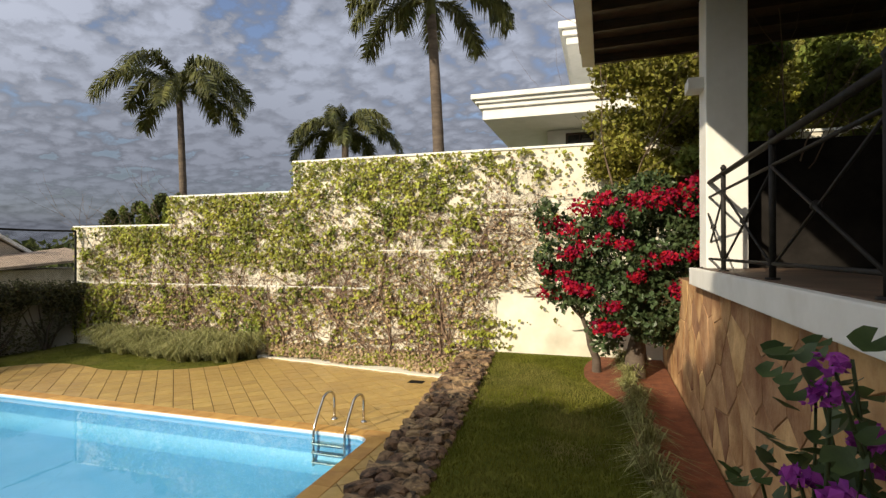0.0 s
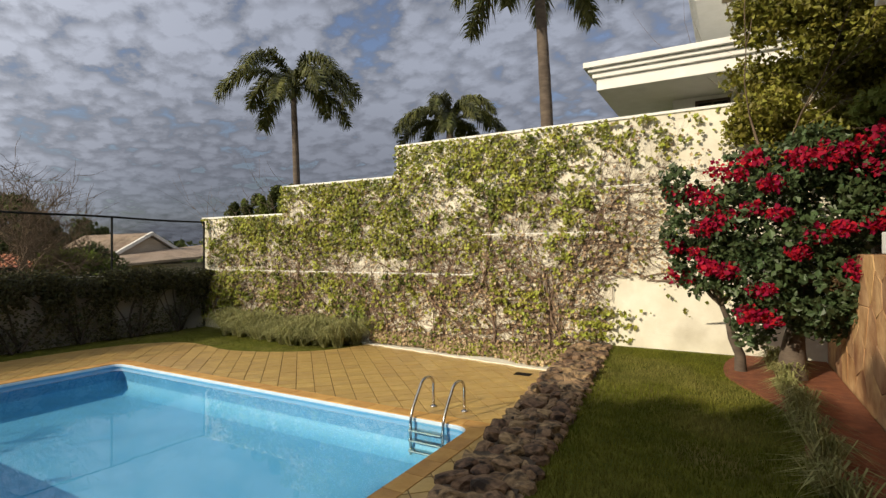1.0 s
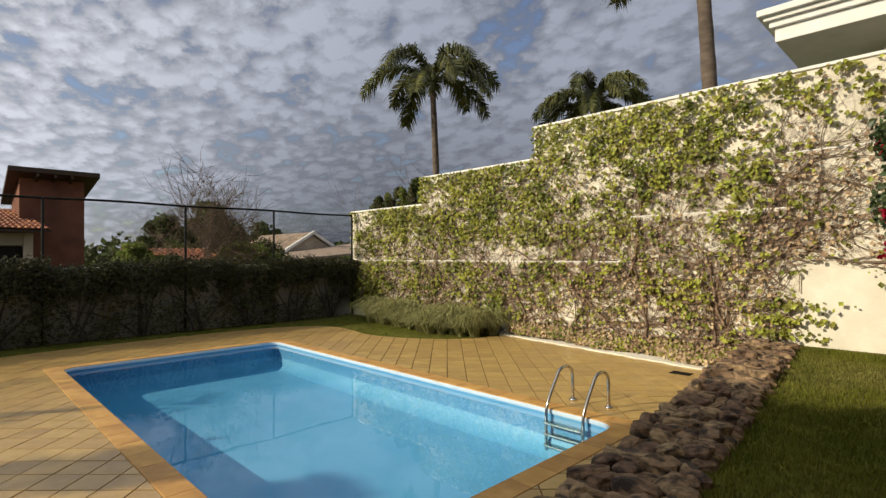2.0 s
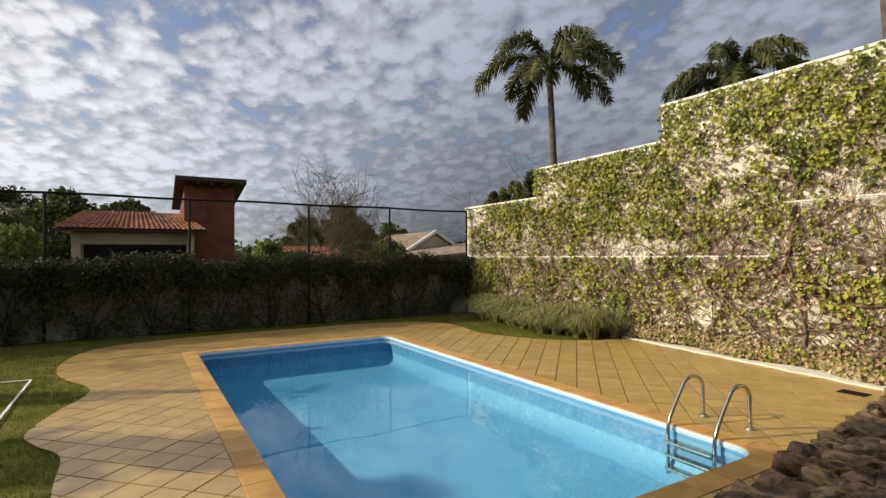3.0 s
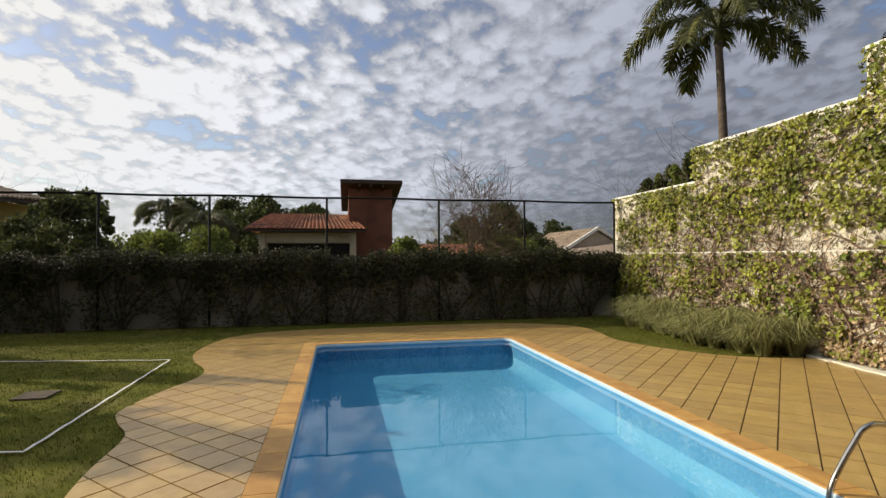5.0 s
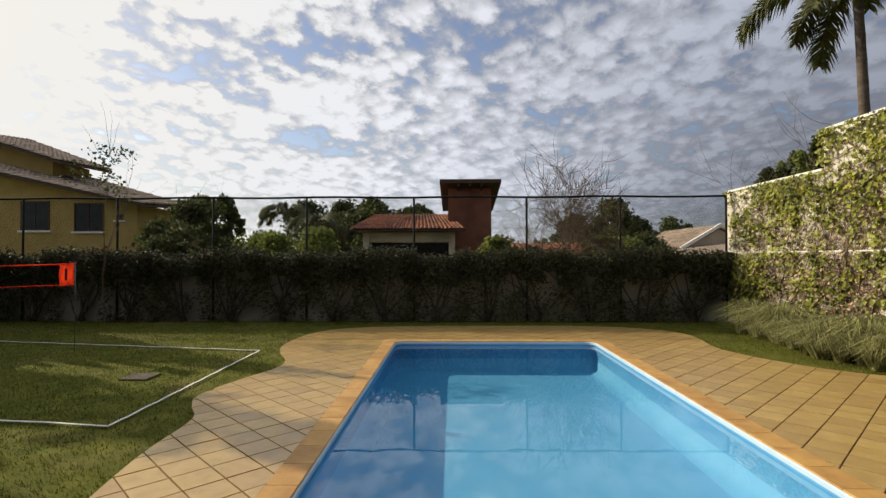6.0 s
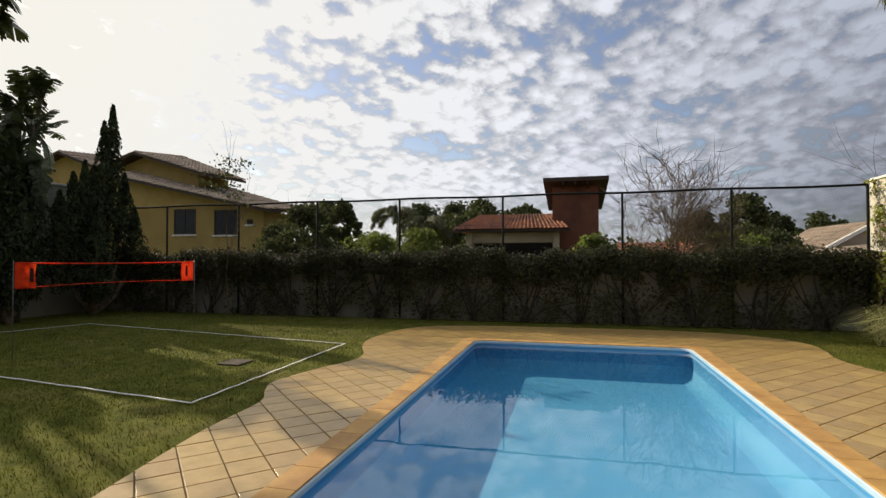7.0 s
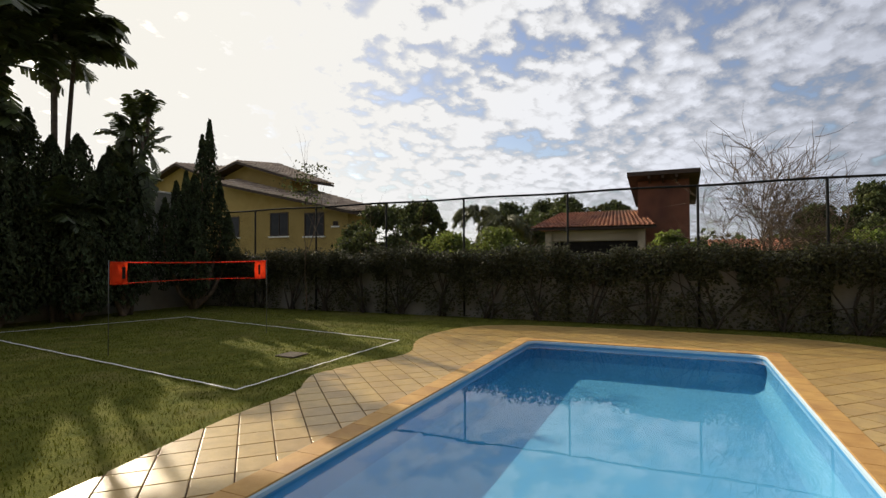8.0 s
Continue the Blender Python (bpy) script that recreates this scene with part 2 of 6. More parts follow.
M["bract"] = material("crimson_bracts", (0.29, 0.005, 0.028), (0.50, 0.016, 0.06), 3, 0.6, 0, island=0.35, gloss=0.2, through_light=0.35)
M["violet"] = material("violet_petals", (0.26, 0.03, 0.30), (0.46, 0.10, 0.50), 6, 0.6, 0, island=0.25, gloss=0.2, through_light=0.3)
M["geranium_leaf"] = material("geranium_leaves", (0.025, 0.042, 0.012), (0.07, 0.10, 0.03), 5, 0.5, 0, island=0.35, through_light=0.2)
M["palm_leaf"] = material("palm_leaflets", (0.048, 0.058, 0.015), (0.155, 0.155, 0.045), 1.5, 0.45, 0, island=0.4, gloss=0.4, through_light=0.3)
M["conifer"] = material("juniper_foliage", (0.026, 0.036, 0.016), (0.075, 0.092, 0.04), 2, 0.8, 0, island=0.5, gloss=0.2, through_light=0.1)
M["broad_leaf"] = material("giant_broad_leaves", (0.028, 0.04, 0.014), (0.085, 0.105, 0.03), 2, 0.4, 0, island=0.4, gloss=0.4, through_light=0.2)
M["tree_leaf"] = material("tree_leaves", (0.038, 0.052, 0.016), (0.12, 0.135, 0.042), 1.0, 0.6, 0, island=0.5, gloss=0.3, through_light=0.35)
M["tree_light"] = material("sunny_tree_leaves", (0.10, 0.14, 0.028), (0.25, 0.28, 0.06), 1.0, 0.6, 0, island=0.45, gloss=0.3, through_light=0.45)
M["roof_tile"] = material("clay_roof_tiles", (0.25, 0.085, 0.04), (0.42, 0.17, 0.085), 2.2, 0.85, 0.3, 12, stain=(0.11, 0.05, 0.035), stain_scale=0.7, stain_at=(0.5, 0.8), island=0.25)
M["old_tile"] = material("weathered_roof_tiles", (0.30, 0.22, 0.15), (0.46, 0.36, 0.27), 2, 0.9, 0.3, 12, stain=(0.16, 0.13, 0.10), stain_scale=0.6, stain_at=(0.5, 0.85), island=0.2)
M["brick_red"] = material("reddish_brown_render", (0.15, 0.055, 0.03), (0.23, 0.09, 0.05), 2, 0.9, 0.4, 14, stain=(0.09, 0.035, 0.025), stain_scale=0.9)
M["brown_wood"] = material("dark_brown_wood", (0.03, 0.017, 0.010), (0.07, 0.04, 0.024), 5, 0.7, 0.3, stretch=(1, 1, 6))
M["beige"] = material("beige_render", (0.42, 0.35, 0.26), (0.55, 0.47, 0.36), 1.6, 0.9, 0.2, 20, stain=(0.3, 0.25, 0.18), stain_scale=0.6)
M["yellow"] = material("yellow_render", (0.34, 0.235, 0.07), (0.43, 0.31, 0.105), 1.4, 0.9, 0.2, 20, stain=(0.33, 0.24, 0.08), stain_scale=0.5)
M["glass"] = material("dark_window_glass", (0.012, 0.012, 0.012), (0.03, 0.029, 0.027), 3, 0.12, 0, gloss=0.25)
M["veranda_tile"] = material("veranda_tile", (0.10, 0.06, 0.04), (0.17, 0.11, 0.07), 4, 0.6, 0.1, 30, stain=(0.07, 0.045, 0.03), stain_scale=1.5)
M["pole"] = material("pale_pole_plastic", (0.10, 0.10, 0.10), (0.16, 0.16, 0.16), 8, 0.5, 0)
M["net"] = material("orange_red_fabric", (0.85, 0.075, 0.02), (0.92, 0.11, 0.03), 8, 0.7, 0.1, through_light=0.6)
M["tape"] = material("white_court_tape", (0.70, 0.69, 0.66), (0.82, 0.81, 0.78), 6, 0.8, 0.1)
M["black_print"] = material("black_print", (0.015, 0.012, 0.012), (0.03, 0.025, 0.025), 6, 0.7, 0)
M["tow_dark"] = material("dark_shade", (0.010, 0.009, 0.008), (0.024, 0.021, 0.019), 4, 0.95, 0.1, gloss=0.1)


def water_material():
    m = bpy.data.materials.new("pool_water")
    m.use_nodes = True
    nt = m.node_tree
    nt.nodes.clear()
    N, L = nt.nodes.new, nt.links.new
    out, mix, tr, gl, fr = (N("ShaderNode" + k) for k in ("OutputMaterial", "MixShader", "BsdfTransparent", "BsdfGlossy", "Fresnel"))
    tr.inputs[0].default_value = (0.62, 0.90, 0.97, 1)
    gl.inputs["Roughness"].default_value = 0.0
    fr.inputs[0].default_value = 1.6
    tc, ns, bp = N("ShaderNodeTexCoord"), N("ShaderNodeTexNoise"), N("ShaderNodeBump")
    ns.inputs["Scale"].default_value, ns.inputs["Detail"].default_value = 1.6, 3
    bp.inputs["Strength"].default_value, bp.inputs["Distance"].default_value = 0.06, 0.02
    L(tc.outputs["Object"], ns.inputs["Vector"])
    L(ns.outputs[0], bp.inputs["Height"])
    L(bp.outputs[0], gl.inputs["Normal"])
    L(bp.outputs[0], fr.inputs["Normal"])
    L(fr.outputs[0], mix.inputs[0])
    L(tr.outputs[0], mix.inputs[1])
    L(gl.outputs[0], mix.inputs[2])
    L(mix.outputs[0], out.inputs[0])
    return m


M["water"] = water_material()


# ---- mesh helpers ----
def box(bm, x0, y0, z0, x1, y1, z1, bevel=0.0):
    v = [bm.verts.new((x, y, z)) for x in (x0, x1) for y in (y0, y1) for z in (z0, z1)]
    fs = [bm.faces.new([v[i] for i in q]) for q in ((0, 1, 3, 2), (4, 6, 7, 5), (0, 4, 5, 1), (2, 3, 7, 6), (0, 2, 6, 4), (1, 5, 7, 3))]
    if bevel:
        bmesh.ops.bevel(bm, geom=list({e for f in fs for e in f.edges}), offset=bevel, segments=2, affect="EDGES", profile=0.6)


def tube(bm, pts, radii, sides=8, cap=True):
    pts = [Vector(p) for p in pts]
    if isinstance(radii, (int, float)):
        radii = [radii] * len(pts)
    rings = []
    side = None
    for i, p in enumerate(pts):
        d = (pts[min(i + 1, len(pts) - 1)] - pts[max(i - 1, 0)]).normalized()
        if side is None:
            side = d.orthogonal().normalized()
        side = (side - d * side.dot(d)).normalized()
        other = d.cross(side)
        rings.append([bm.verts.new(p + radii[i] * (math.cos(a) * side + math.sin(a) * other)) for a in (2 * math.pi * k / sides for k in range(sides))])
    for a, b in zip(rings, rings[1:]):
        for k in range(sides):
            f = bm.faces.new((a[k], a[(k + 1) % sides], b[(k + 1) % sides], b[k]))
            f.smooth = True
    if cap:
        bm.faces.new(rings[0][::-1])
        bm.faces.new(rings[-1])


def prism(bm, outline, z0, z1):
    """An upright prism on a plan outline."""
    lo = [bm.verts.new((x, y, z0)) for x, y in outline]
    hi = [bm.verts.new((x, y, z1)) for x, y in outline]
    n = len(outline)
    for i in range(n):
        bm.faces.new((lo[i], lo[(i + 1) % n], hi[(i + 1) % n], hi[i]))
    bm.faces.new(hi)
    bm.faces.new(lo[::-1])


def link(name, bm, mat, parent=None, label=""):
    bmesh.ops.recalc_face_normals(bm, faces=bm.faces[:])
    me = bpy.data.meshes.new(name)
    bm.to_mesh(me)
    bm.free()
    me.materials.append(mat)
    ob = new(name, me)
    if parent is not None:
        ob.parent = parent
    if label:
        ob["label"] = label
    return ob


def part(name, bm, mat, parent, label=""):
    return link(name, bm, mat, parent, label)


def mesh_of(name, verts, faces, mat, parent=None, label=""):
    me = bpy.data.meshes.new(name)
    me.from_pydata([tuple(v) for v in verts], [], [tuple(f) for f in faces])
    me.materials.append(mat)
    ob = new(name, me)
    if parent is not None:
        ob.parent = parent
    if label:
        ob["label"] = label
    return ob


def empty(name, x, y, z, rz=0.0):
    ob = new(name)
    ob.matrix_world = pose(x, y, z, 0, 0, rz)
    return ob


RNG = np.random.default_rng(7)


def leaf_arrays(centres, size, normals=None, aspect=1.6, vary=0.35, droop=0.0):
    """Small folded leaves, four corners each, at the centres; normals: the way their upper side faces."""
    c = np.asarray(centres, float)
    n = len(c)
    nor = RNG.normal(size=(n, 3)) if normals is None else np.asarray(normals, float) + RNG.normal(scale=0.45, size=(n, 3))
    nor /= np.linalg.norm(nor, axis=1)[:, None] + 1e-9
    along = RNG.normal(size=(n, 3))
    along[:, 2] -= droop
    along -= nor * (along * nor).sum(1)[:, None]
    along /= np.linalg.norm(along, axis=1)[:, None] + 1e-9
    across = np.cross(nor, along)
    s = size * (1 + vary * RNG.uniform(-1, 1, n))[:, None]
    fold = nor * s * 0.14
    v = np.stack((c - along * s * 0.5, c + across * s * 0.5 / aspect + fold, c + along * s * 0.5, c - across * s * 0.5 / aspect + fold), 1).reshape(-1, 3)
    i = np.arange(n)[:, None] * 4
    f = np.concatenate((i + [[0, 1, 2]], i + [[0, 2, 3]]), 0)
    return v, f


def leaves(name, centres, size, mat, parent=None, label="", **kw):
    v, f = leaf_arrays(centres, size, **kw)
    return mesh_of(name, v, f, mat, parent, label)


def blob_points(n, centre, radii, shell=0.5):
    """Points in an ellipsoid, denser towards its skin."""
    d = RNG.normal(size=(n, 3))
    d /= np.linalg.norm(d, axis=1)[:, None]
    r = (shell + (1 - shell) * RNG.uniform(0, 1, n)) ** 0.7
    return np.asarray(centre) + d * r[:, None] * np.asarray(radii), d


def blades(name, xy, z, height, width, mat, parent=None, lean=0.5, bend=0.0, label=""):
    """Grass blades as slim triangles."""
    n = len(xy)
    h = height * RNG.uniform(0.6, 1.3, n)
    a = RNG.uniform(0, 2 * math.pi, n)
    base = np.column_stack((xy, np.broadcast_to(z, n)))
    side = np.column_stack((np.cos(a), np.sin(a), np.zeros(n))) * width * 0.5
    b = RNG.uniform(0, 2 * math.pi, n)
    out = np.column_stack((np.cos(b), np.sin(b), np.zeros(n))) * (h * lean * RNG.uniform(0.2, 1.0, n))[:, None]
    tip = base + out + np.column_stack((np.zeros(n), np.zeros(n), h))
    if not bend:
        v = np.stack((base - side, base + side, tip), 1).reshape(-1, 3)
        f = np.arange(n * 3).reshape(-1, 3)
    else:
        mid = base + out * 0.35 + np.column_stack((np.zeros(n), np.zeros(n), h))
        tip = base + out * 1.2 + np.column_stack((np.zeros(n), np.zeros(n), h * (1 - bend)))
        v = np.stack((base - side, base + side, mid + side * 0.7, mid - side * 0.7, tip), 1).reshape(-1, 3)
        i = np.arange(n)[:, None] * 5
        f = np.concatenate((i + [[0, 1, 2]], i + [[0, 2, 3]], i + [[3, 2, 4]]), 0)
    return mesh_of(name, v, f, mat, parent, label)


def structure(ob, label, category=""):
    return tagged(ob, label, category or ob.name.split(".")[0].replace("_", " "), kind="structure")


# ---- the plan ----
POOL = (-11.33, 3.05, -3.0, 7.05)      # inner edge of the basin
WATER, FLOOR = -0.075, -0.56
COPE = 0.25
LAWN_UP = 0.45                          # the raised lawn beside the stone wall
WALL_Y, WALL_FOOT_Y = 11.66, 11.58      # the creeper wall, above and below its ledge
BACK_X = -14.80                         # the low wall under the fence


def round_rect(x0, y0, x1, y1, r, n=6):
    pts = []
    for cx, cy, a0 in ((x1 - r, y1 - r, 0), (x0 + r, y1 - r, 90), (x0 + r, y0 + r, 180), (x1 - r, y0 + r, 270)):
        pts += [(cx + r * math.cos(radians(a0 + 90 * k / n)), cy + r * math.sin(radians(a0 + 90 * k / n))) for k in range(n + 1)]
    return pts


def spline(pts, n=6):
    """A smooth line through the points."""
    p = [Vector(q) for q in pts]
    p = [2 * p[0] - p[1]] + p + [2 * p[-1] - p[-2]]
    out = []
    for a, b, c, d in zip(p, p[1:], p[2:], p[3:]):
        for k in range(n):
            t = k / n
            out.append(0.5 * (2 * b + (c - a) * t + (2 * a - 5 * b + 4 * c - d) * t * t + (3 * b - a - 3 * c + d) * t ** 3))
    return out + [p[-2]]


# ---- ground ----
def build_ground():
    x0, y0, x1, y1 = POOL
    o = COPE * 0.6
    xs = [-2500, -300, -60, x0 - o, x1 + o, 60, 300, 2500]
    ys = [-2500, -300, -60, y0 - o, y1 + o, 60, 300, 2500]
    bm = bmesh.new()
    g = {(i, j): bm.verts.new((x, y, -0.025)) for i, x in enumerate(xs) for j, y in enumerate(ys)}
    for i in range(7):
        for j in range(7):
            if (i, j) != (3, 3):
                bm.faces.new((g[i, j], g[i + 1, j], g[i + 1, j + 1], g[i, j + 1]))
    structure(link("ground", bm, M["lawn"]), "mown green and yellowing lawn around the pool", "lawn")


build_ground()


# ---- pool ----
def build_pool():
    x0, y0, x1, y1 = POOL
    outline = round_rect(x0, y0, x1, y1, 0.22)
    bm = bmesh.new()
    prof = [(-0.052, 0.0), (-0.25, -0.0), (FLOOR + 0.22, 0.02), (FLOOR + 0.07, 0.07), (FLOOR, 0.22)]
    cx, cy = (x0 + x1) / 2, (y0 + y1) / 2
    rings = []
    for z, inset in prof:
        rr = round_rect(x0 + inset, y0 + inset, x1 - inset, y1 - inset, 0.22)
        rings.append([bm.verts.new((x, y, z)) for x, y in rr])
    n = len(outline)
    for a, b in zip(rings[2:], rings[3:]):
        for i in range(n):
            bm.faces.new((a[i], a[(i + 1) % n], b[(i + 1) % n], b[i])).smooth = True
    bm.faces.new(rings[-1])
    basin = structure(link("pool_basin", bm, M["liner"]), "light blue lined swimming pool basin set into the deck", "pool")
    # side walls: the dimmer light under water is put into a darker blue
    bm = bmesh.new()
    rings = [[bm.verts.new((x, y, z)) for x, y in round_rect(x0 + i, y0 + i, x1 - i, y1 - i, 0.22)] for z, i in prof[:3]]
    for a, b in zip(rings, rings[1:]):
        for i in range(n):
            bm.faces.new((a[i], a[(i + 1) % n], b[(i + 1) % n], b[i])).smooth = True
    part("side_wall", bm, M["liner_wall"], basin, "mottled blue side walls of the liner, darkened to hold back the sun on them")
    # the pale lip above the water line
    bm = bmesh.new()
    lip = [(-0.055, -0.004), (-0.055, 0.014), (-0.02, 0.016), (-0.008, 0.006), (-0.008, -0.03), (-0.05, -0.03)]
    rings = []
    for z, inset in lip:
        rr = round_rect(x0 + inset, y0 + inset, x1 - inset, y1 - inset, 0.22)
        rings.append([bm.verts.new((x, y, z)) for x, y in rr])
    for a, b in zip(rings, rings[1:] + rings[:1]):
        for i in range(n):
            bm.faces.new((a[i], a[(i + 1) % n], b[(i + 1) % n], b[i]))
    part("rim", bm, M["pool_rim"], basin, "pale vinyl lip above the water line")
    sheet = round_rect(x0 + 0.001, y0 + 0.001, x1 - 0.001, y1 - 0.001, 0.22)
    structure(mesh_of("water", [(x, y, WATER) for x, y in sheet], [range(len(sheet))], M["water"]), "clear still blue pool water mirroring the cloudy sky", "water").visible_shadow = False


build_pool()

cope_run = structure(new("coping"), "terracotta coping slabs round the pool edge", "pool coping")


def build_coping():
    x0, y0, x1, y1 = POOL
    w = COPE
    runs = []
    n = 22
    for k in range(n):
        a, b = x0 - w + (x1 - x0 + 2 * w) * k / n, x0 - w + (x1 - x0 + 2 * w) * (k + 1) / n
        runs += [(a + 0.0015, y0 - w, b - 0.0015, y0), (a + 0.0015, y1, b - 0.0015, y1 + w)]
    n = 10
    for k in range(n):
        a, b = y0 + (y1 - y0) * k / n, y0 + (y1 - y0) * (k + 1) / n
        runs += [(x0 - w, a + 0.0015, x0, b - 0.0015), (x1, a + 0.0015, x1 + w, b - 0.0015)]
    for a, b, c, d in runs:
        bm = bmesh.new()
        box(bm, a - (a + c) / 2, b - (b + d) / 2, -0.05, c - (a + c) / 2, d - (b + d) / 2, 0.006, 0.007)
        ob = part("coping_slab", bm, M["coping"], cope_run)
        ob.location = ((a + c) / 2, (b + d) / 2, 0)
    # rounded fillets in the corners of the basin
    r = 0.22
    for sx, sy in ((0, 0), (1, 0), (0, 1), (1, 1)):
        cx, cy = (x0, x1)[sx], (y0, y1)[sy]
        ix, iy = (1, -1)[sx], (1, -1)[sy]
        pts = [(cx, cy)] + [(cx + ix * r * (1 - math.sin(t)), cy + iy * r * (1 - math.cos(t))) for t in (math.pi / 2 * k / 6 for k in range(7))]
        bm = bmesh.new()
        prism(bm, pts, -0.05, 0.005)
        part("corner_fillet", bm, M["coping"], cope_run)


build_coping()

# ---- the creeper wall ----
def build_creeper_wall():
    wall = structure(new("wall_north"), "cream plastered boundary wall, stepped in height, overgrown with creeper", "boundary wall")
    # (from x, to x, top, ledge height)
    secs = ((-15.0, -11.34, 3.42, 1.79), (-11.34, -7.37, 4.21, 1.79), (-7.37, -4.95, 4.97, 1.79), (-4.95, -2.24, 4.97, 2.71), (-2.24, 7.0, 4.97, 3.62))
    for a, b, top, ledge in secs:
        bm = bmesh.new()
        box(bm, a, WALL_Y, -0.1, b, WALL_Y + 0.22, top)
        part("wall_panel", bm, M["plaster"], wall)
        bm = bmesh.new()
        box(bm, a, WALL_FOOT_Y, -0.1, b, WALL_Y - 0.001, ledge)
        part("wall_foot", bm, M["plaster"], wall)
        bm = bmesh.new()
        box(bm, a, WALL_FOOT_Y - 0.012, ledge + 0.001, b - 0.003, WALL_Y - 0.002, ledge + 0.025, 0.006)
        part("ledge", bm, M["white_paint"], wall, "pale plaster ledge across the wall")
        bm = bmesh.new()
        box(bm, a - 0.02, WALL_Y - 0.035, top + 0.001, b - (0.0 if top > 4.9 and b < 6 else 0.022), WALL_Y + 0.26, top + 0.055, 0.008)
        part("cap", bm, M["white_paint"], wall, "white painted wall coping")
    bm = bmesh.new()
    front = [(x, 11.37 - 0.142 * (x + 8.25) + 0.018 * math.sin(x * 7.3) + 0.012 * math.sin(x * 17.0)) for x in np.linspace(-8.25, -2.72, 60)]
    prism(bm, front + [(-2.72, WALL_FOOT_Y - 0.002), (-8.25, WALL_FOOT_Y - 0.002)], -0.05, 0.022)
    part("kerb", bm, M["plaster"], wall, "low white kerb at the foot of the wall")


build_creeper_wall()


# ---- back wall and side wall ----
def build_back_walls():
    bm = bmesh.new()
    box(bm, BACK_X - 0.2, -10.2, -0.1, BACK_X, WALL_Y - 0.09, 1.66)
    w = structure(link("wall_west", bm, M["grey_plaster"]), "low grey plastered garden wall behind climbing shrubs", "garden wall")
    bm = bmesh.new()
    box(bm, BACK_X - 0.24, -10.2, 1.661, BACK_X + 0.03, WALL_Y - 0.092, 1.71, 0.01)
    part("cap", bm, M["grey_plaster"], w)
    bm = bmesh.new()
    box(bm, BACK_X - 0.2, -10.45, -0.1, 9.0, -10.201, 3.9)
    w = structure(link("wall_south", bm, M["grey_plaster"]), "tall weathered grey boundary wall behind the junipers", "boundary wall")
    bm = bmesh.new()
    box(bm, BACK_X - 0.24, -10.49, 3.901, 9.0, -10.16, 3.96, 0.01)
    part("cap", bm, M["white_paint"], w)


build_back_walls()


# ---- fence over the back wall ----
def build_fence():
    fence = tagged(empty("fence", BACK_X + 0.09, 0.0, 0.0), "dark metal mesh fence standing against the low garden wall", "fence")
    posts = (11.48, 8.68, 6.19, 3.17, 0.27, -2.27, -4.9, -7.5, -10.0)
    base = None
    for y in posts:
        if base is None:
            bm = bmesh.new()
            tube(bm, [(0, 0, 0), (0, 0, 3.32)], 0.03, 10)
            base = part("post", bm, M["dark_metal"], fence)
            base.location = (0, y, 0)
        else:
            ob = base.copy()
            scene.collection.objects.link(ob)
            ob.location = (0, y, 0)
    for z, r in ((3.31, 0.028), (1.74, 0.016)):
        bm = bmesh.new()
        tube(bm, [(0, y, z + 0.012 * math.sin(y * 1.7)) for y in np.linspace(-10.0, 11.48, 40)], r, 8)
        part("top_rail" if z > 2 else "lower_rail", bm, M["dark_metal"], fence)
    # chain link: two sets of slanting wires
    V, F = [], []
    r, pitch, z0, z1 = 0.0013, 0.06, 1.74, 3.30
    h = z1 - z0
    for s in (1, -1):
        for k in range(int((21.4 + h) / pitch)):
            c = -10.0 - h + k * pitch
            ya, yb = c, c + h
            za, zb = (z0, z1) if s > 0 else (z1, z0)
            if ya < -10.0:
                za += (zb - za) * (-10.0 - ya) / h
                ya = -10.0
            if yb > 11.48:
                zb = za + (zb - za) * (11.48 - ya) / (yb - ya)
                yb = 11.48
            i = len(V)
            x = 0.004 * s
            for (y, z) in ((ya, za), (yb, zb)):
                V += [(x - r, y, z), (x + r, y - r, z + s * r), (x + r, y + r, z - s * r)]
            F += [(i, i + 1, i + 4, i + 3), (i + 1, i + 2, i + 5, i + 4), (i + 2, i, i + 3, i + 5)]
    ob = mesh_of("chain_link", V, F, M["dark_metal"], fence)
    ob["kind"] = "stuff"


build_fence()


# ---- the raised lawn, its stone edge, the terrace wall ----
def stone_edge(y):
    """Left and right edge of the stone wall at y."""
    c = -1.69 - 0.107 * (y - 4.57)
    return c - 0.34, c + 0.34


def build_raised_lawn():
    bm = bmesh.new()
    prism(bm, [(stone_edge(11.57)[1] - 0.1, 11.57), (stone_edge(-9)[1] - 0.1, -9), (1.38, -9), (1.38, 11.57)], -0.2, LAWN_UP)
    structure(link("raised_lawn", bm, M["lawn"]), "raised strip of mown lawn above the pool deck", "lawn")
    # bare soil along the terrace wall
    rim = [(1.37, 11.5), (1.37, 4.0)]
    edge = spline([(0.75, 4.0, 0), (0.85, 5.5, 0), (0.6, 6.6, 0), (0.72, 7.6, 0), (0.35, 8.6, 0), (-0.05, 9.6, 0), (-0.1, 10.6, 0), (0.1, 11.5, 0)], 5)
    bm = bmesh.new()
    prism(bm, rim + [(p.x, p.y) for p in edge], LAWN_UP - 0.05, LAWN_UP + 0.03)
    structure(link("soil_bed", bm, M["soil"]), "bed of bare red soil at the foot of the terrace wall", "soil")


build_raised_lawn()


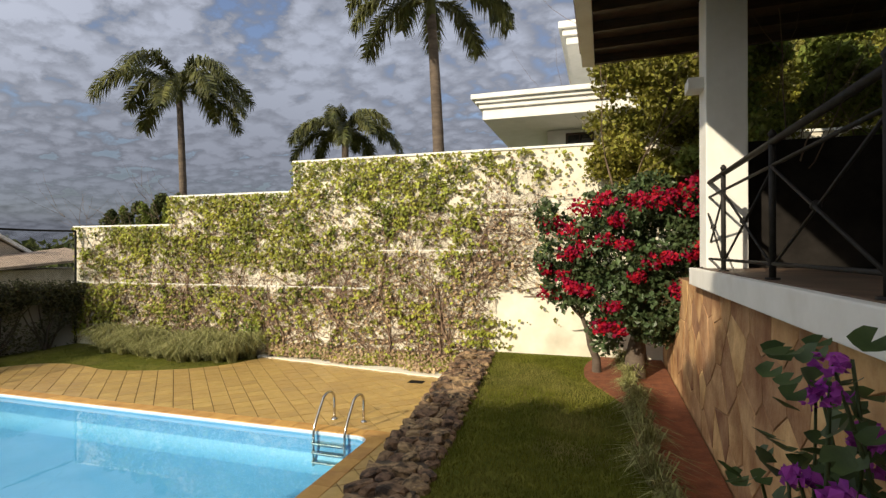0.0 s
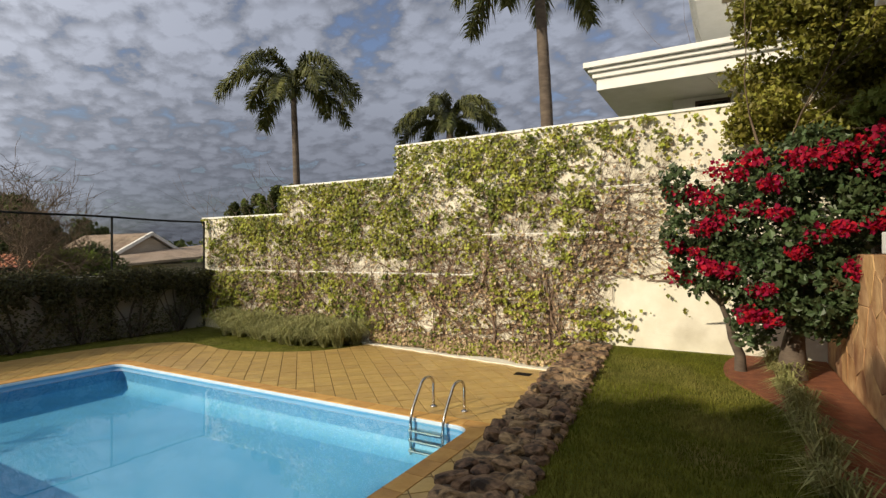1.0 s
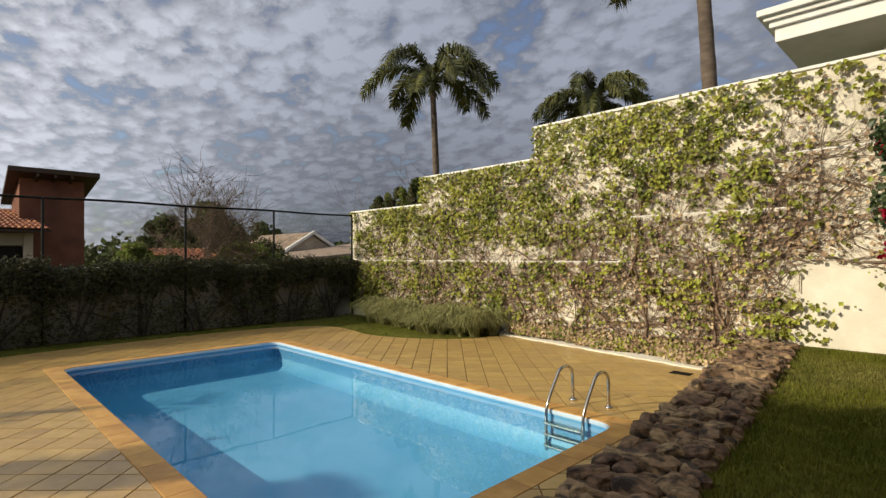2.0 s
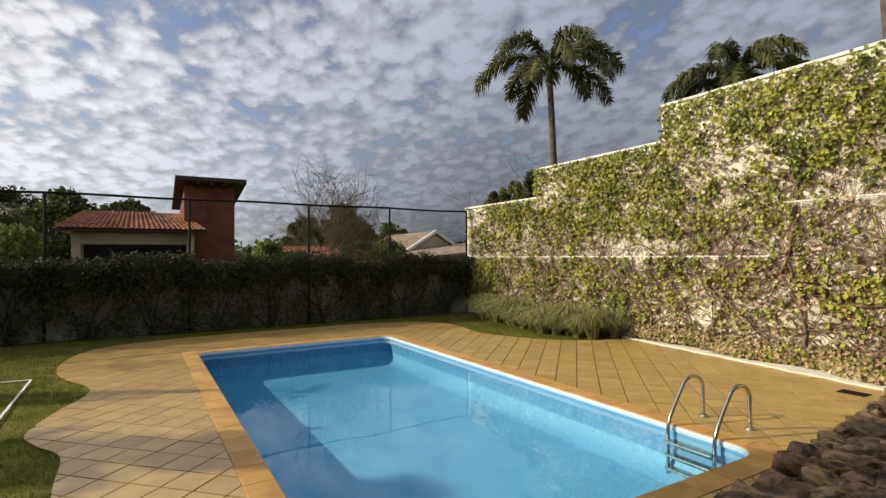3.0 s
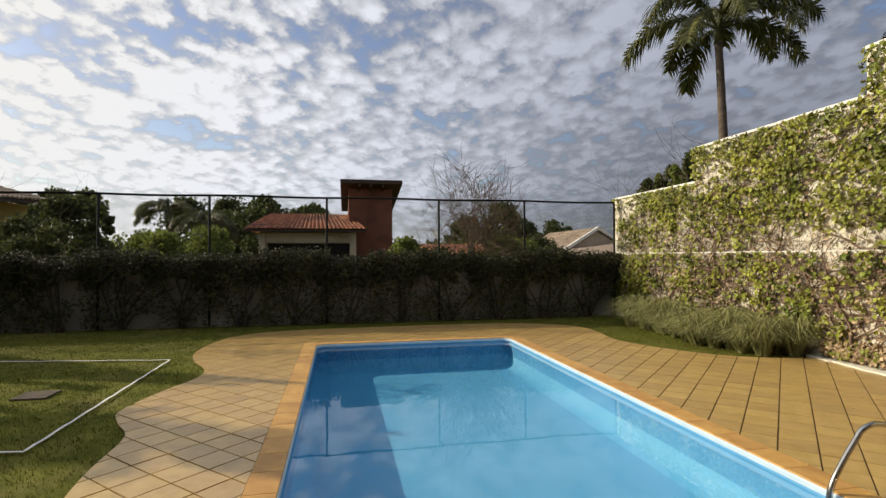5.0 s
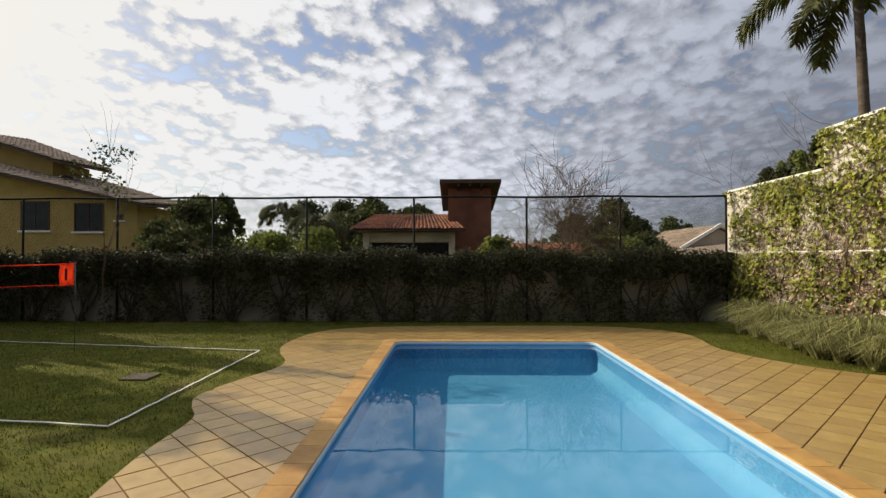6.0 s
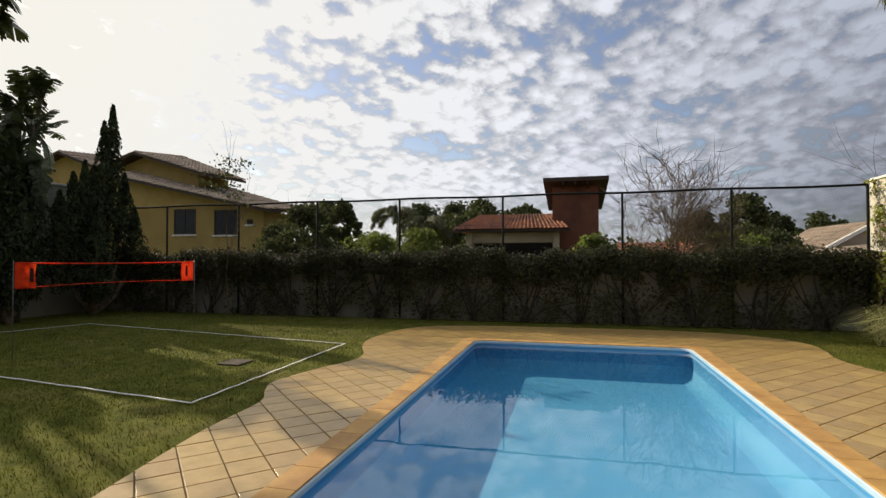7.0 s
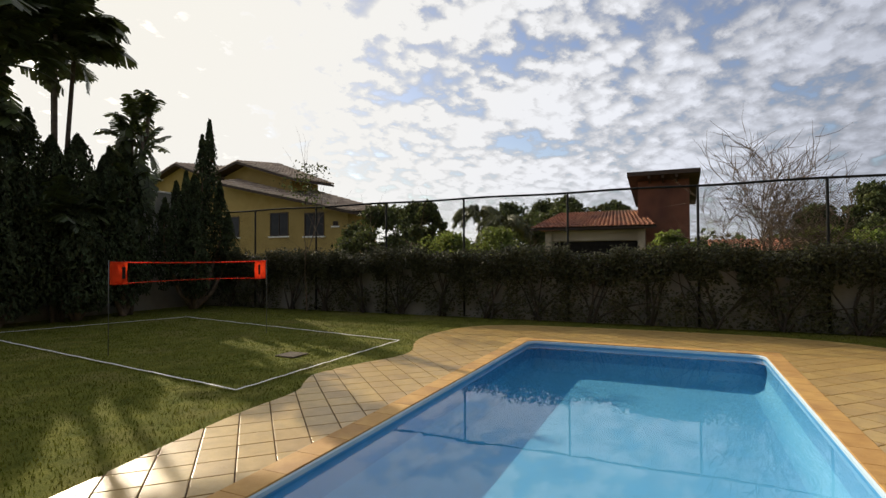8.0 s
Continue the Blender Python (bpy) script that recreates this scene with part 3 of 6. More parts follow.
def clip_poly(poly, a, b):
    """The part of the polygon that lies left of the line a b."""
    out = []
    n = len(poly)
    f = lambda p: (b[0] - a[0]) * (p[1] - a[1]) - (b[1] - a[1]) * (p[0] - a[0])
    for i in range(n):
        p, q = poly[i], poly[(i + 1) % n]
        fp, fq = f(p), f(q)
        if fp >= 0:
            out.append(p)
        if fp * fq < 0:
            t = fp / (fp - fq)
            out.append((p[0] + (q[0] - p[0]) * t, p[1] + (q[1] - p[1]) * t))
    return out


def build_terrace():
    # retaining wall core
    bm = bmesh.new()
    box(bm, 1.40, -9.0, 0.0, 1.9, 11.56, 2.28)
    core = structure(link("terrace_wall", bm, M["wall_mortar"]), "retaining wall faced with rough sandstone under the veranda", "retaining wall")
    bm = bmesh.new()
    box(bm, 1.36, -9.0, 2.30, 8.0, 7.24, 2.505)
    fl = structure(link("veranda_floor", bm, M["veranda_tile"]), "brown tiled veranda floor with a white edge on the stone wall", "floor slab")
    bm = bmesh.new()
    box(bm, 1.28, -9.0, 2.29, 1.358, 7.32, 2.50, 0.012)
    part("edge", bm, M["white_paint"], fl, "white painted slab edge")
    bm = bmesh.new()
    box(bm, 1.359, 7.242, 2.29, 8.0, 7.32, 2.50, 0.012)
    part("edge", bm, M["white_paint"], fl, "white painted slab edge")
    bm = bmesh.new()
    box(bm, 1.9, -9.0, 0.0, 8.0, 7.2, 2.299)
    structure(link("terrace_fill", bm, M["grey_plaster"]), "plain masonry under the veranda floor", "foundation")
    # irregular flat facing stones
    rng = random.Random(5)
    cells = []
    for r in range(5):
        for c in range(20):
            cells.append((1.4 + (c + 0.5 * (r % 2) + rng.uniform(-.36, .36)) * 0.54, LAWN_UP - 0.02 + (r + 0.5 + rng.uniform(-.38, .38)) * 0.38))
    for p in cells:
        poly = [(1.3, LAWN_UP - 0.08), (11.55, LAWN_UP - 0.08), (11.55, 2.275), (1.3, 2.275)]
        for q in cells:
            dy, dz = q[0] - p[0], q[1] - p[1]
            gap = math.hypot(dy, dz)
            if q is p or gap > 2.0:
                continue
            m = (p[0] + dy * (0.5 - 0.005 / gap), p[1] + dz * (0.5 - 0.005 / gap))
            poly = clip_poly(poly, m, (m[0] - dz, m[1] + dy))
            if len(poly) < 3:
                break
        if len(poly) < 3:
            continue
        n = len(poly)
        cy, cz = sum(a for a, _ in poly) / n, sum(b for _, b in poly) / n
        d = rng.uniform(0.005, 0.011)
        bm = bmesh.new()
        back = [bm.verts.new((0.02, a - cy, b - cz)) for a, b in poly]
        mid = [bm.verts.new((-d * 0.75, (a - cy) * 0.994, (b - cz) * 0.994)) for a, b in poly]
        top = [bm.verts.new((-d + rng.uniform(-.004, .004), (a - cy) * 0.965, (b - cz) * 0.965)) for a, b in poly]
        for u, v in ((back, mid), (mid, top)):
            for k in range(n):
                bm.faces.new((u[k], u[(k + 1) % n], v[(k + 1) % n], v[k])).smooth = True
        bm.faces.new(top)
        ob = part("stone", bm, M["warm_stone"], core)
        ob.location = (1.40, cy, cz)


build_terrace()


# ---- veranda: column, railing, roof, house behind ----
def build_veranda():
    bm = bmesh.new()
    box(bm, 1.385, 6.78, 2.506, 1.82, 7.22, 5.8, 0.015)
    col = tagged(link("veranda_column", bm, M["white_paint"]), "square white painted column carrying the veranda roof", "column")
    bm = bmesh.new()
    box(bm, 1.21, 6.86, 4.62, 1.386, 7.14, 4.76, 0.01)
    part("bracket", bm, M["white_paint"], col)
    # railing
    rail = tagged(empty("railing", 1.42, 0, 2.5), "black wrought iron veranda railing with crossed bars", "railing")
    ys = [7.05, 6.05, 4.45, 2.85, 1.25]
    for y in ys:
        bm = bmesh.new()
        tube(bm, [(0, y, 0), (0, y, 1.03)], 0.024, 8)
        tube(bm, [(0, y, 0), (0, y, 0.02)], 0.05, 10)
        tube(bm, [(0, y, 1.03), (0, y, 1.06), (0, y, 1.09)], [0.018, 0.032, 0.012], 8)
        part("post", bm, M["iron"], rail)
    for z, r in ((1.0, 0.026), (0.83, 0.014), (0.12, 0.014)):
        bm = bmesh.new()
        tube(bm, [(0, 7.05, z), (0, 1.25, z)], r, 8)
        part("handrail" if z > 0.9 else "crossbar", bm, M["iron"], rail)
    for a, b in zip(ys, ys[1:]):
        for z0, z1, x in ((0.12, 0.83, 0.012), (0.83, 0.12, -0.012)):
            bm = bmesh.new()
            tube(bm, [(x, a, z0), (x, b, z1)], 0.011, 6)
            part("brace", bm, M["iron"], rail)
        bm = bmesh.new()
        bmesh.ops.create_icosphere(bm, subdivisions=1, radius=0.035, matrix=Matrix.Translation((0, (a + b) / 2, 0.475)))
        part("boss", bm, M["iron"], rail)
    # roof: sloping up to the house, boarded underneath, tiled above
    roof = structure(new("veranda_roof"), "dark boarded veranda roof with clay tiles and a pale edge", "roof")
    x0, x1, y0, y1, z0, z1 = 0.12, 8.0, -8.0, 9.0, 5.82, 6.0
    s = (z1 - z0) / (x1 - x0)
    bm = bmesh.new()
    v = [bm.verts.new(p) for p in ((x0, y0, z0), (x1, y0, z1), (x1, y1, z1), (x0, y1, z0), (x0, y0, z0 + .12), (x1, y0, z1 + .12), (x1, y1, z1 + .12), (x0, y1, z0 + .12))]
    for q in ((3, 2, 1, 0), (4, 5, 6, 7), (0, 1, 5, 4), (1, 2, 6, 5), (2, 3, 7, 6), (3, 0, 4, 7)):
        bm.faces.new([v[i] for i in q])
    part("boards", bm, M["brown_wood"], roof)
    bm = bmesh.new()
    box(bm, x0 - 0.2, y0, z0 - 0.08, x0 - 0.002, y1, z0 + 0.10, 0.006)
    part("fascia", bm, M["plaster"], roof, "cream painted eave board")
    for k in range(13):
        y = y1 - 0.25 - k * 0.62
        bm = bmesh.new()
        v = []
        for x, z in ((x0, z0), (x1, z1)):
            for dy in (-.04, .04):
                for dz in (-.13, -.003):
                    v.append(bm.verts.new((x, y + dy, z + dz)))
        for q in ((0, 1, 3, 2), (4, 6, 7, 5), (0, 4, 5, 1), (2, 3, 7, 6), (0, 2, 6, 4), (1, 5, 7, 3)):
            bm.faces.new([v[i] for i in q])
        part("rafter", bm, M["brown_wood"], roof)
    tiles_on(roof, (x0 - 0.24, y0, z0 + .13), (x0 - 0.24, y1 + .05, z0 + .13), (x1, y1 + .05, z1 + .13), (x1, y0, z1 + .13), 0.22, 0.36, M["old_tile"])
    # the house that stands behind the veranda
    bm = bmesh.new()
    box(bm, 8.0, -9.0, 0.0, 8.3, 7.2, 6.9)
    structure(link("wall_east", bm, M["white_paint"]), "white wall of the house behind the veranda", "house wall")
    # added panel: its near-black colour stands in for the shade behind the railing
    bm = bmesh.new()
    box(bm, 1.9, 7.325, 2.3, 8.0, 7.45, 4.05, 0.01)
    structure(link("parapet", bm, M["tow_dark"]), "near-black panel added for the deep shade at the end of the veranda", "screen wall")
    bm = bmesh.new()
    box(bm, 2.2, -9.0, 2.501, 8.0, 2.6, 5.75)
    structure(link("house_wall", bm, M["white_paint"]), "white wall of the house beside the veranda", "house wall")


def tiles_on(parent, a, b, c, d, wide, step, mat):
    """Barrel tiles on the slope a b (eave) c d (ridge), joined: rows of half-round ridges that step up the slope."""
    a, b, c, d = (Vector(p) for p in (a, b, c, d))
    n = (b - a).cross(d - a).normalized()
    if n.z < 0:
        n = -n
    cols = max(2, round((b - a).length / wide))
    rows = max(2, round((d - a).length / step))
    V, F = [], []
    prof = [(0.0, 0.0), (0.16, 0.45), (0.34, 0.78), (0.5, 0.9), (0.66, 0.78), (0.84, 0.45), (1.0, 0.0)]
    for j in range(rows):
        t0, t1 = j / rows, min(1.0, (j + 1.12) / rows)
        for i in range(cols):
            jit = RNG.uniform(-0.006, 0.006)
            k0 = len(V)
            for t, lift in ((t0, 0.035), (t1, 0.0)):
                for u, h in prof:
                    s = (i + u) / cols
                    e = a.lerp(b, s)
                    r = d.lerp(c, s)
                    V.append(e.lerp(r, t) + n * (h * wide * 0.36 + lift + jit))
            m = len(prof)
            F += [(k0 + k, k0 + k + 1, k0 + m + k + 1, k0 + m + k) for k in range(m - 1)]
            F.append(tuple(k0 + k for k in range(m)))
    ob = mesh_of("roof_tiles", V, F, mat, parent)
    ob["kind"] = "stuff"
    return ob


build_veranda()


# ---- houses beyond the garden ----
def window(parent, plane, at, u0, u1, z0, z1, out=0.03):
    """A window in a wall that faces +x (plane 'x') or -y (plane 'y'); frame with a dark pane and a mullion."""
    def b3(bm, ua, ub, za, zb, d0, d1, bev=0.0):
        if plane == "x":
            box(bm, at + d0, ua, za, at + d1, ub, zb, bev)
        else:
            box(bm, ua, at - d1, za, ub, at - d0, zb, bev)
    bm = bmesh.new()
    t = 0.06
    for q in ((u0, u1, z0, z0 + t), (u0, u1, z1 - t, z1), (u0, u0 + t, z0 + t, z1 - t), (u1 - t, u1, z0 + t, z1 - t), ((u0 + u1) / 2 - t / 3, (u0 + u1) / 2 + t / 3, z0 + t, z1 - t)):
        b3(bm, *q, -0.02, out)
    w = part("window", bm, M["brown_wood"], parent)
    bm = bmesh.new()
    b3(bm, u0 + t, u1 - t, z0 + t, z1 - t, -0.02, 0.006)
    part("pane", bm, M["glass"], w)
    bm = bmesh.new()
    b3(bm, u0 - .08, u1 + .08, z0 - .08, z0 - .001, -0.02, out + .05)
    part("sill", bm, M["white_paint"], w)


def slab(bm, corners, thick):
    lo = [bm.verts.new(Vector(p) - Vector((0, 0, thick))) for p in corners]
    hi = [bm.verts.new(p) for p in corners]
    n = len(corners)
    for i in range(n):
        bm.faces.new((lo[i], lo[(i + 1) % n], hi[(i + 1) % n], hi[i]))
    bm.faces.new(hi)
    bm.faces.new(lo[::-1])


def build_tower_house():
    h = tagged(empty("house", -28.0, 2.5, 0), "low house with red clay tile roof and a reddish brown tower", "house")
    h.matrix_world = Matrix.Identity(4)
    bm = bmesh.new()
    box(bm, -33.0, -0.55, -0.1, -27.1, 4.2, 2.95)
    part("wall", bm, M["beige"], h)
    h.location = (-0.4, 0.12, 0.06)
    # flat panel on the wall; the porch's shade is its near-black colour
    bm = bmesh.new()
    box(bm, -27.101, -0.1, 0.6, -27.06, 4.0, 2.36)
    part("porch_opening", bm, M["tow_dark"], h, "deep shaded porch opening")
    for y in (-0.35, 4.05):
        bm = bmesh.new()
        box(bm, -27.12, y - 0.16, 0, -26.82, y + 0.16, 2.9, 0.01)
        part("pillar", bm, M["beige"], h)
    bm = bmesh.new()
    box(bm, -27.15, -0.5, 2.4, -26.9, 4.2, 2.9)
    part("beam", bm, M["beige"], h)
    e0, e1, r0, r1 = (-26.4, -1.15, 3.03), (-26.4, 4.75, 3.03), (-29.8, 3.9, 4.02), (-29.8, -0.35, 4.02)
    bm = bmesh.new()
    slab(bm, (e0, e1, r0, r1), 0.10)
    slab(bm, (r1, r0, (-33.2, 4.75, 3.03), (-33.2, -1.15, 3.03)), 0.10)
    part("roof", bm, M["brown_wood"], h)
    bm = bmesh.new()
    v = [bm.verts.new(p) for p in (e0, r1, (-33.2, -1.15, 3.03))]
    bm.faces.new(v)
    part("hip", bm, M["roof_tile"], h)
    tiles_on(h, Vector(e0) + Vector((0.05, 0, .01)), Vector(e1) + Vector((0.05, 0, .01)), Vector(r0) + Vector((0, 0, .01)), Vector(r1) + Vector((0, 0, .01)), 0.21, 0.36, M["roof_tile"])
    bm = bmesh.new()
    box(bm, -31.0, 3.85, 0, -27.9, 6.15, 5.3)
    part("tower", bm, M["brick_red"], h, "tall reddish brown rendered tower")
    bm = bmesh.new()
    slab(bm, ((-27.2, 3.42, 5.68), (-27.2, 6.62, 5.68), (-31.6, 6.5, 4.6), (-31.6, 3.5, 4.6)), 0.2)
    part("tower_roof", bm, M["brown_wood"], h, "dark overhanging tower roof")
    for y in (4.4, 5.0, 5.6):
        bm = bmesh.new()
        slab(bm, ((-27.25, y - .05, 5.47), (-27.25, y + .05, 5.47), (-28.2, y + .05, 5.24), (-28.2, y - .05, 5.24)), 0.14)
        part("rafter", bm, M["brown_wood"], h)
    # a low tiled lean-to beside it
    s = tagged(empty("shed", 0, 0, 0), "low shed with a clay tile roof behind the hedge", "shed")
    bm = bmesh.new()
    box(bm, -24.0, 7.0, -0.1, -22.2, 10.0, 1.75)
    part("wall", bm, M["beige"], s)
    bm = bmesh.new()
    slab(bm, ((-21.9, 6.8, 1.78), (-21.9, 10.1, 1.78), (-24.2, 10.1, 2.25), (-24.2, 6.8, 2.25)), 0.06)
    part("roof", bm, M["brown_wood"], s)
    tiles_on(s, (-21.85, 6.8, 1.8), (-21.85, 10.1, 1.8), (-24.2, 10.1, 2.27), (-24.2, 6.8, 2.27), 0.22, 0.36, M["roof_tile"])


build_tower_house()


def build_yellow_house():
    h = tagged(empty("yellow_house", 0, 0, 0), "two storey yellow rendered house with weathered tile roofs", "house")
    def gable(name, pts, x0, x1):
        bm = bmesh.new()
        a = [bm.verts.new((x0, y, z)) for y, z in pts]
        b = [bm.verts.new((x1, y, z)) for y, z in pts]
        n = len(pts)
        bm.faces.new(a)
        bm.faces.new(b[::-1])
        for i in range(n):
            bm.faces.new((a[i], b[i], b[(i + 1) % n], a[(i + 1) % n]))
        part(name, bm, M["yellow"], h)
    gable("wall", [(-9.7, 0), (-9.7, 4.0), (-18.4, 5.9), (-20.1, 5.9), (-20.1, 0)], -23.3, -26.0)
    gable("upper_wall", [(-14.2, 4.4), (-14.2, 6.15), (-17.7, 7.2), (-19.9, 6.5), (-19.9, 4.9)], -24.2, -26.6)
    gable("wing", [(-20.15, 0), (-20.15, 6.65), (-22.1, 7.35), (-25.3, 6.2), (-25.3, 0)], -23.4, -26.4)

    def pitch(p, q, x0, x1, mat=M["old_tile"], tilt=0.0):
        bm = bmesh.new()
        slab(bm, ((x0, p[0], p[1]), (x0, q[0], q[1]), (x1, q[0], q[1] + tilt), (x1, p[0], p[1] + tilt * 0.3)), 0.12)
        part("roof", bm, M["brown_wood"], h)
        tiles_on(h, (x0 + .03, p[0], p[1] + .01), (x1, p[0], p[1] + .01 + tilt * 0.3), (x1, q[0], q[1] + .01 + tilt), (x0 + .03, q[0], q[1] + .01), 0.28, 0.45, mat)
    pitch((-9.0, 3.98), (-18.4, 6.06), -22.7, -26.4, tilt=0.85)
    pitch((-13.3, 6.02), (-17.7, 7.36), -23.5, -27.0, tilt=0.4)
    pitch((-21.0, 6.30), (-17.7, 7.36), -23.5, -27.0)
    pitch((-19.4, 6.50), (-22.1, 7.5), -22.9, -26.8, tilt=0.4)
    pitch((-26.0, 6.05), (-22.1, 7.5), -22.9, -26.8)
    for y0, y1, z0, z1 in ((-10.62, -10.3, 3.35, 3.6), (-12.5, -11.2, 2.85, 4.1), (-14.9, -13.6, 2.9, 4.2), (-18.6, -17.2, 2.9, 4.1)):
        window(h, "x", -23.3, y0, y1, z0, z1)


build_yellow_house()


def build_neighbour():
    h = tagged(empty("neighbour_house", 0, 0, 0), "white neighbouring house with stepped cornices above the wall", "house")
    bm = bmesh.new()
    box(bm, -1.25, 14.75, 0, 8.0, 22.0, 6.049)
    part("wall", bm, M["white_paint"], h)
    steps = ((-2.70, 13.02, 6.05, 6.32), (-2.78, 12.94, 6.321, 6.44), (-2.86, 12.86, 6.441, 6.53), (-2.95, 12.77, 6.531, 6.66))
    for x, y, z0, z1 in steps:
        bm = bmesh.new()
        box(bm, x, y, z0, 8.0, 22.0, z1, 0.02)
        part("cornice_step", bm, M["white_paint"], h)
    bm = bmesh.new()
    box(bm, 1.3, 16.6, 6.6, 8.0, 22.0, 8.7)
    part("upper_wall", bm, M["white_paint"], h)
    for x, y, z0, z1 in ((-0.75, 15.0, 8.5, 8.72), (-0.85, 14.9, 8.721, 8.9), (-0.95, 14.8, 8.901, 9.1)):
        bm = bmesh.new()
        box(bm, x, y, z0, 8.0, 22.0, z1, 0.02)
        part("upper_cornice_step", bm, M["white_paint"], h)
    window(h, "y", 14.75, -0.75, 0.0, 5.2, 5.95)


build_neighbour()


def build_far_house():
    h = tagged(empty("gable_house", 0, 0, 0), "far white gabled house with a brown roof behind the corner", "house")
    bm = bmesh.new()
    pts = [(18.6, 0), (18.6, 2.2), (20.7, 3.4), (22.8, 2.2), (22.8, 0)]
    a = [bm.verts.new((-33.0, y, z)) for y, z in pts]
    b = [bm.verts.new((-41.0, y, z)) for y, z in pts]
    bm.faces.new(a)
    bm.faces.new(b[::-1])
    for i in range(5):
        bm.faces.new((a[i], b[i], b[(i + 1) % 5], a[(i + 1) % 5]))
    part("wall", bm, M["beige"], h)
    for y0, z0 in ((18.2, 2.1), (23.2, 2.1)):
        tiles_on(h, (-32.8, y0, z0), (-41, y0, z0), (-41, 20.7, 3.6), (-32.8, 20.7, 3.6), 0.3, 0.5, M["old_tile"])
        bm = bmesh.new()
        slab(bm, ((-32.75, y0, z0 + .16), (-32.75, 20.7, 3.74), (-33.0, 20.7, 3.74), (-33.0, y0, z0 + .16)), 0.22)
        part("barge_board", bm, M["white_paint"], h)
    bm = bmesh.new()
    slab(bm, ((-29.5, 14.6, 1.55), (-29.5, 24.5, 2.35), (-32.9, 24.5, 2.95), (-32.9, 15.6, 1.85)), 0.14)
    part("lower_roof", bm, M["old_tile"], h)
    bm = bmesh.new()
    box(bm, -32.9, 18.4, 0, -30.0, 24.3, 1.7)
    part("lower_wall", bm, M["beige"], h)


build_far_house()


# ---- pool ladder ----
def build_ladder():
    lad = tagged(empty("pool_ladder", 0, 0, 0), "polished steel pool ladder with curved handrails", "ladder")
    for x in (-3.91, -3.39):
        pts = [(x, 6.97, -0.54), (x, 6.97, -0.2), (x, 6.99, 0.03), (x, 7.10, 0.22)]
        pts += [(x, 7.41 - 0.19 * math.cos(t), 0.345 + 0.135 * math.sin(t)) for t in (math.pi * k / 10 for k in range(1, 11))]
        pts += [(x, 7.605, 0.17), (x, 7.61, 0.01)]
        bm = bmesh.new()
        tube(bm, spline(pts, 3), 0.021, 12)
        r = part("handrail", bm, M["steel"], lad)
        bm = bmesh.new()
        tube(bm, [(x, 7.61, 0.002), (x, 7.61, 0.014), (x, 7.61, 0.03)], [0.055, 0.05, 0.026], 16)
        part("flange", bm, M["steel"], r)
    for z in (-0.14, -0.28, -0.42):
        bm = bmesh.new()
        box(bm, -3.91, 6.90, z - 0.02, -3.39, 6.99, z + 0.01, 0.008)
        part("tread", bm, M["steel"], lad)


build_ladder()


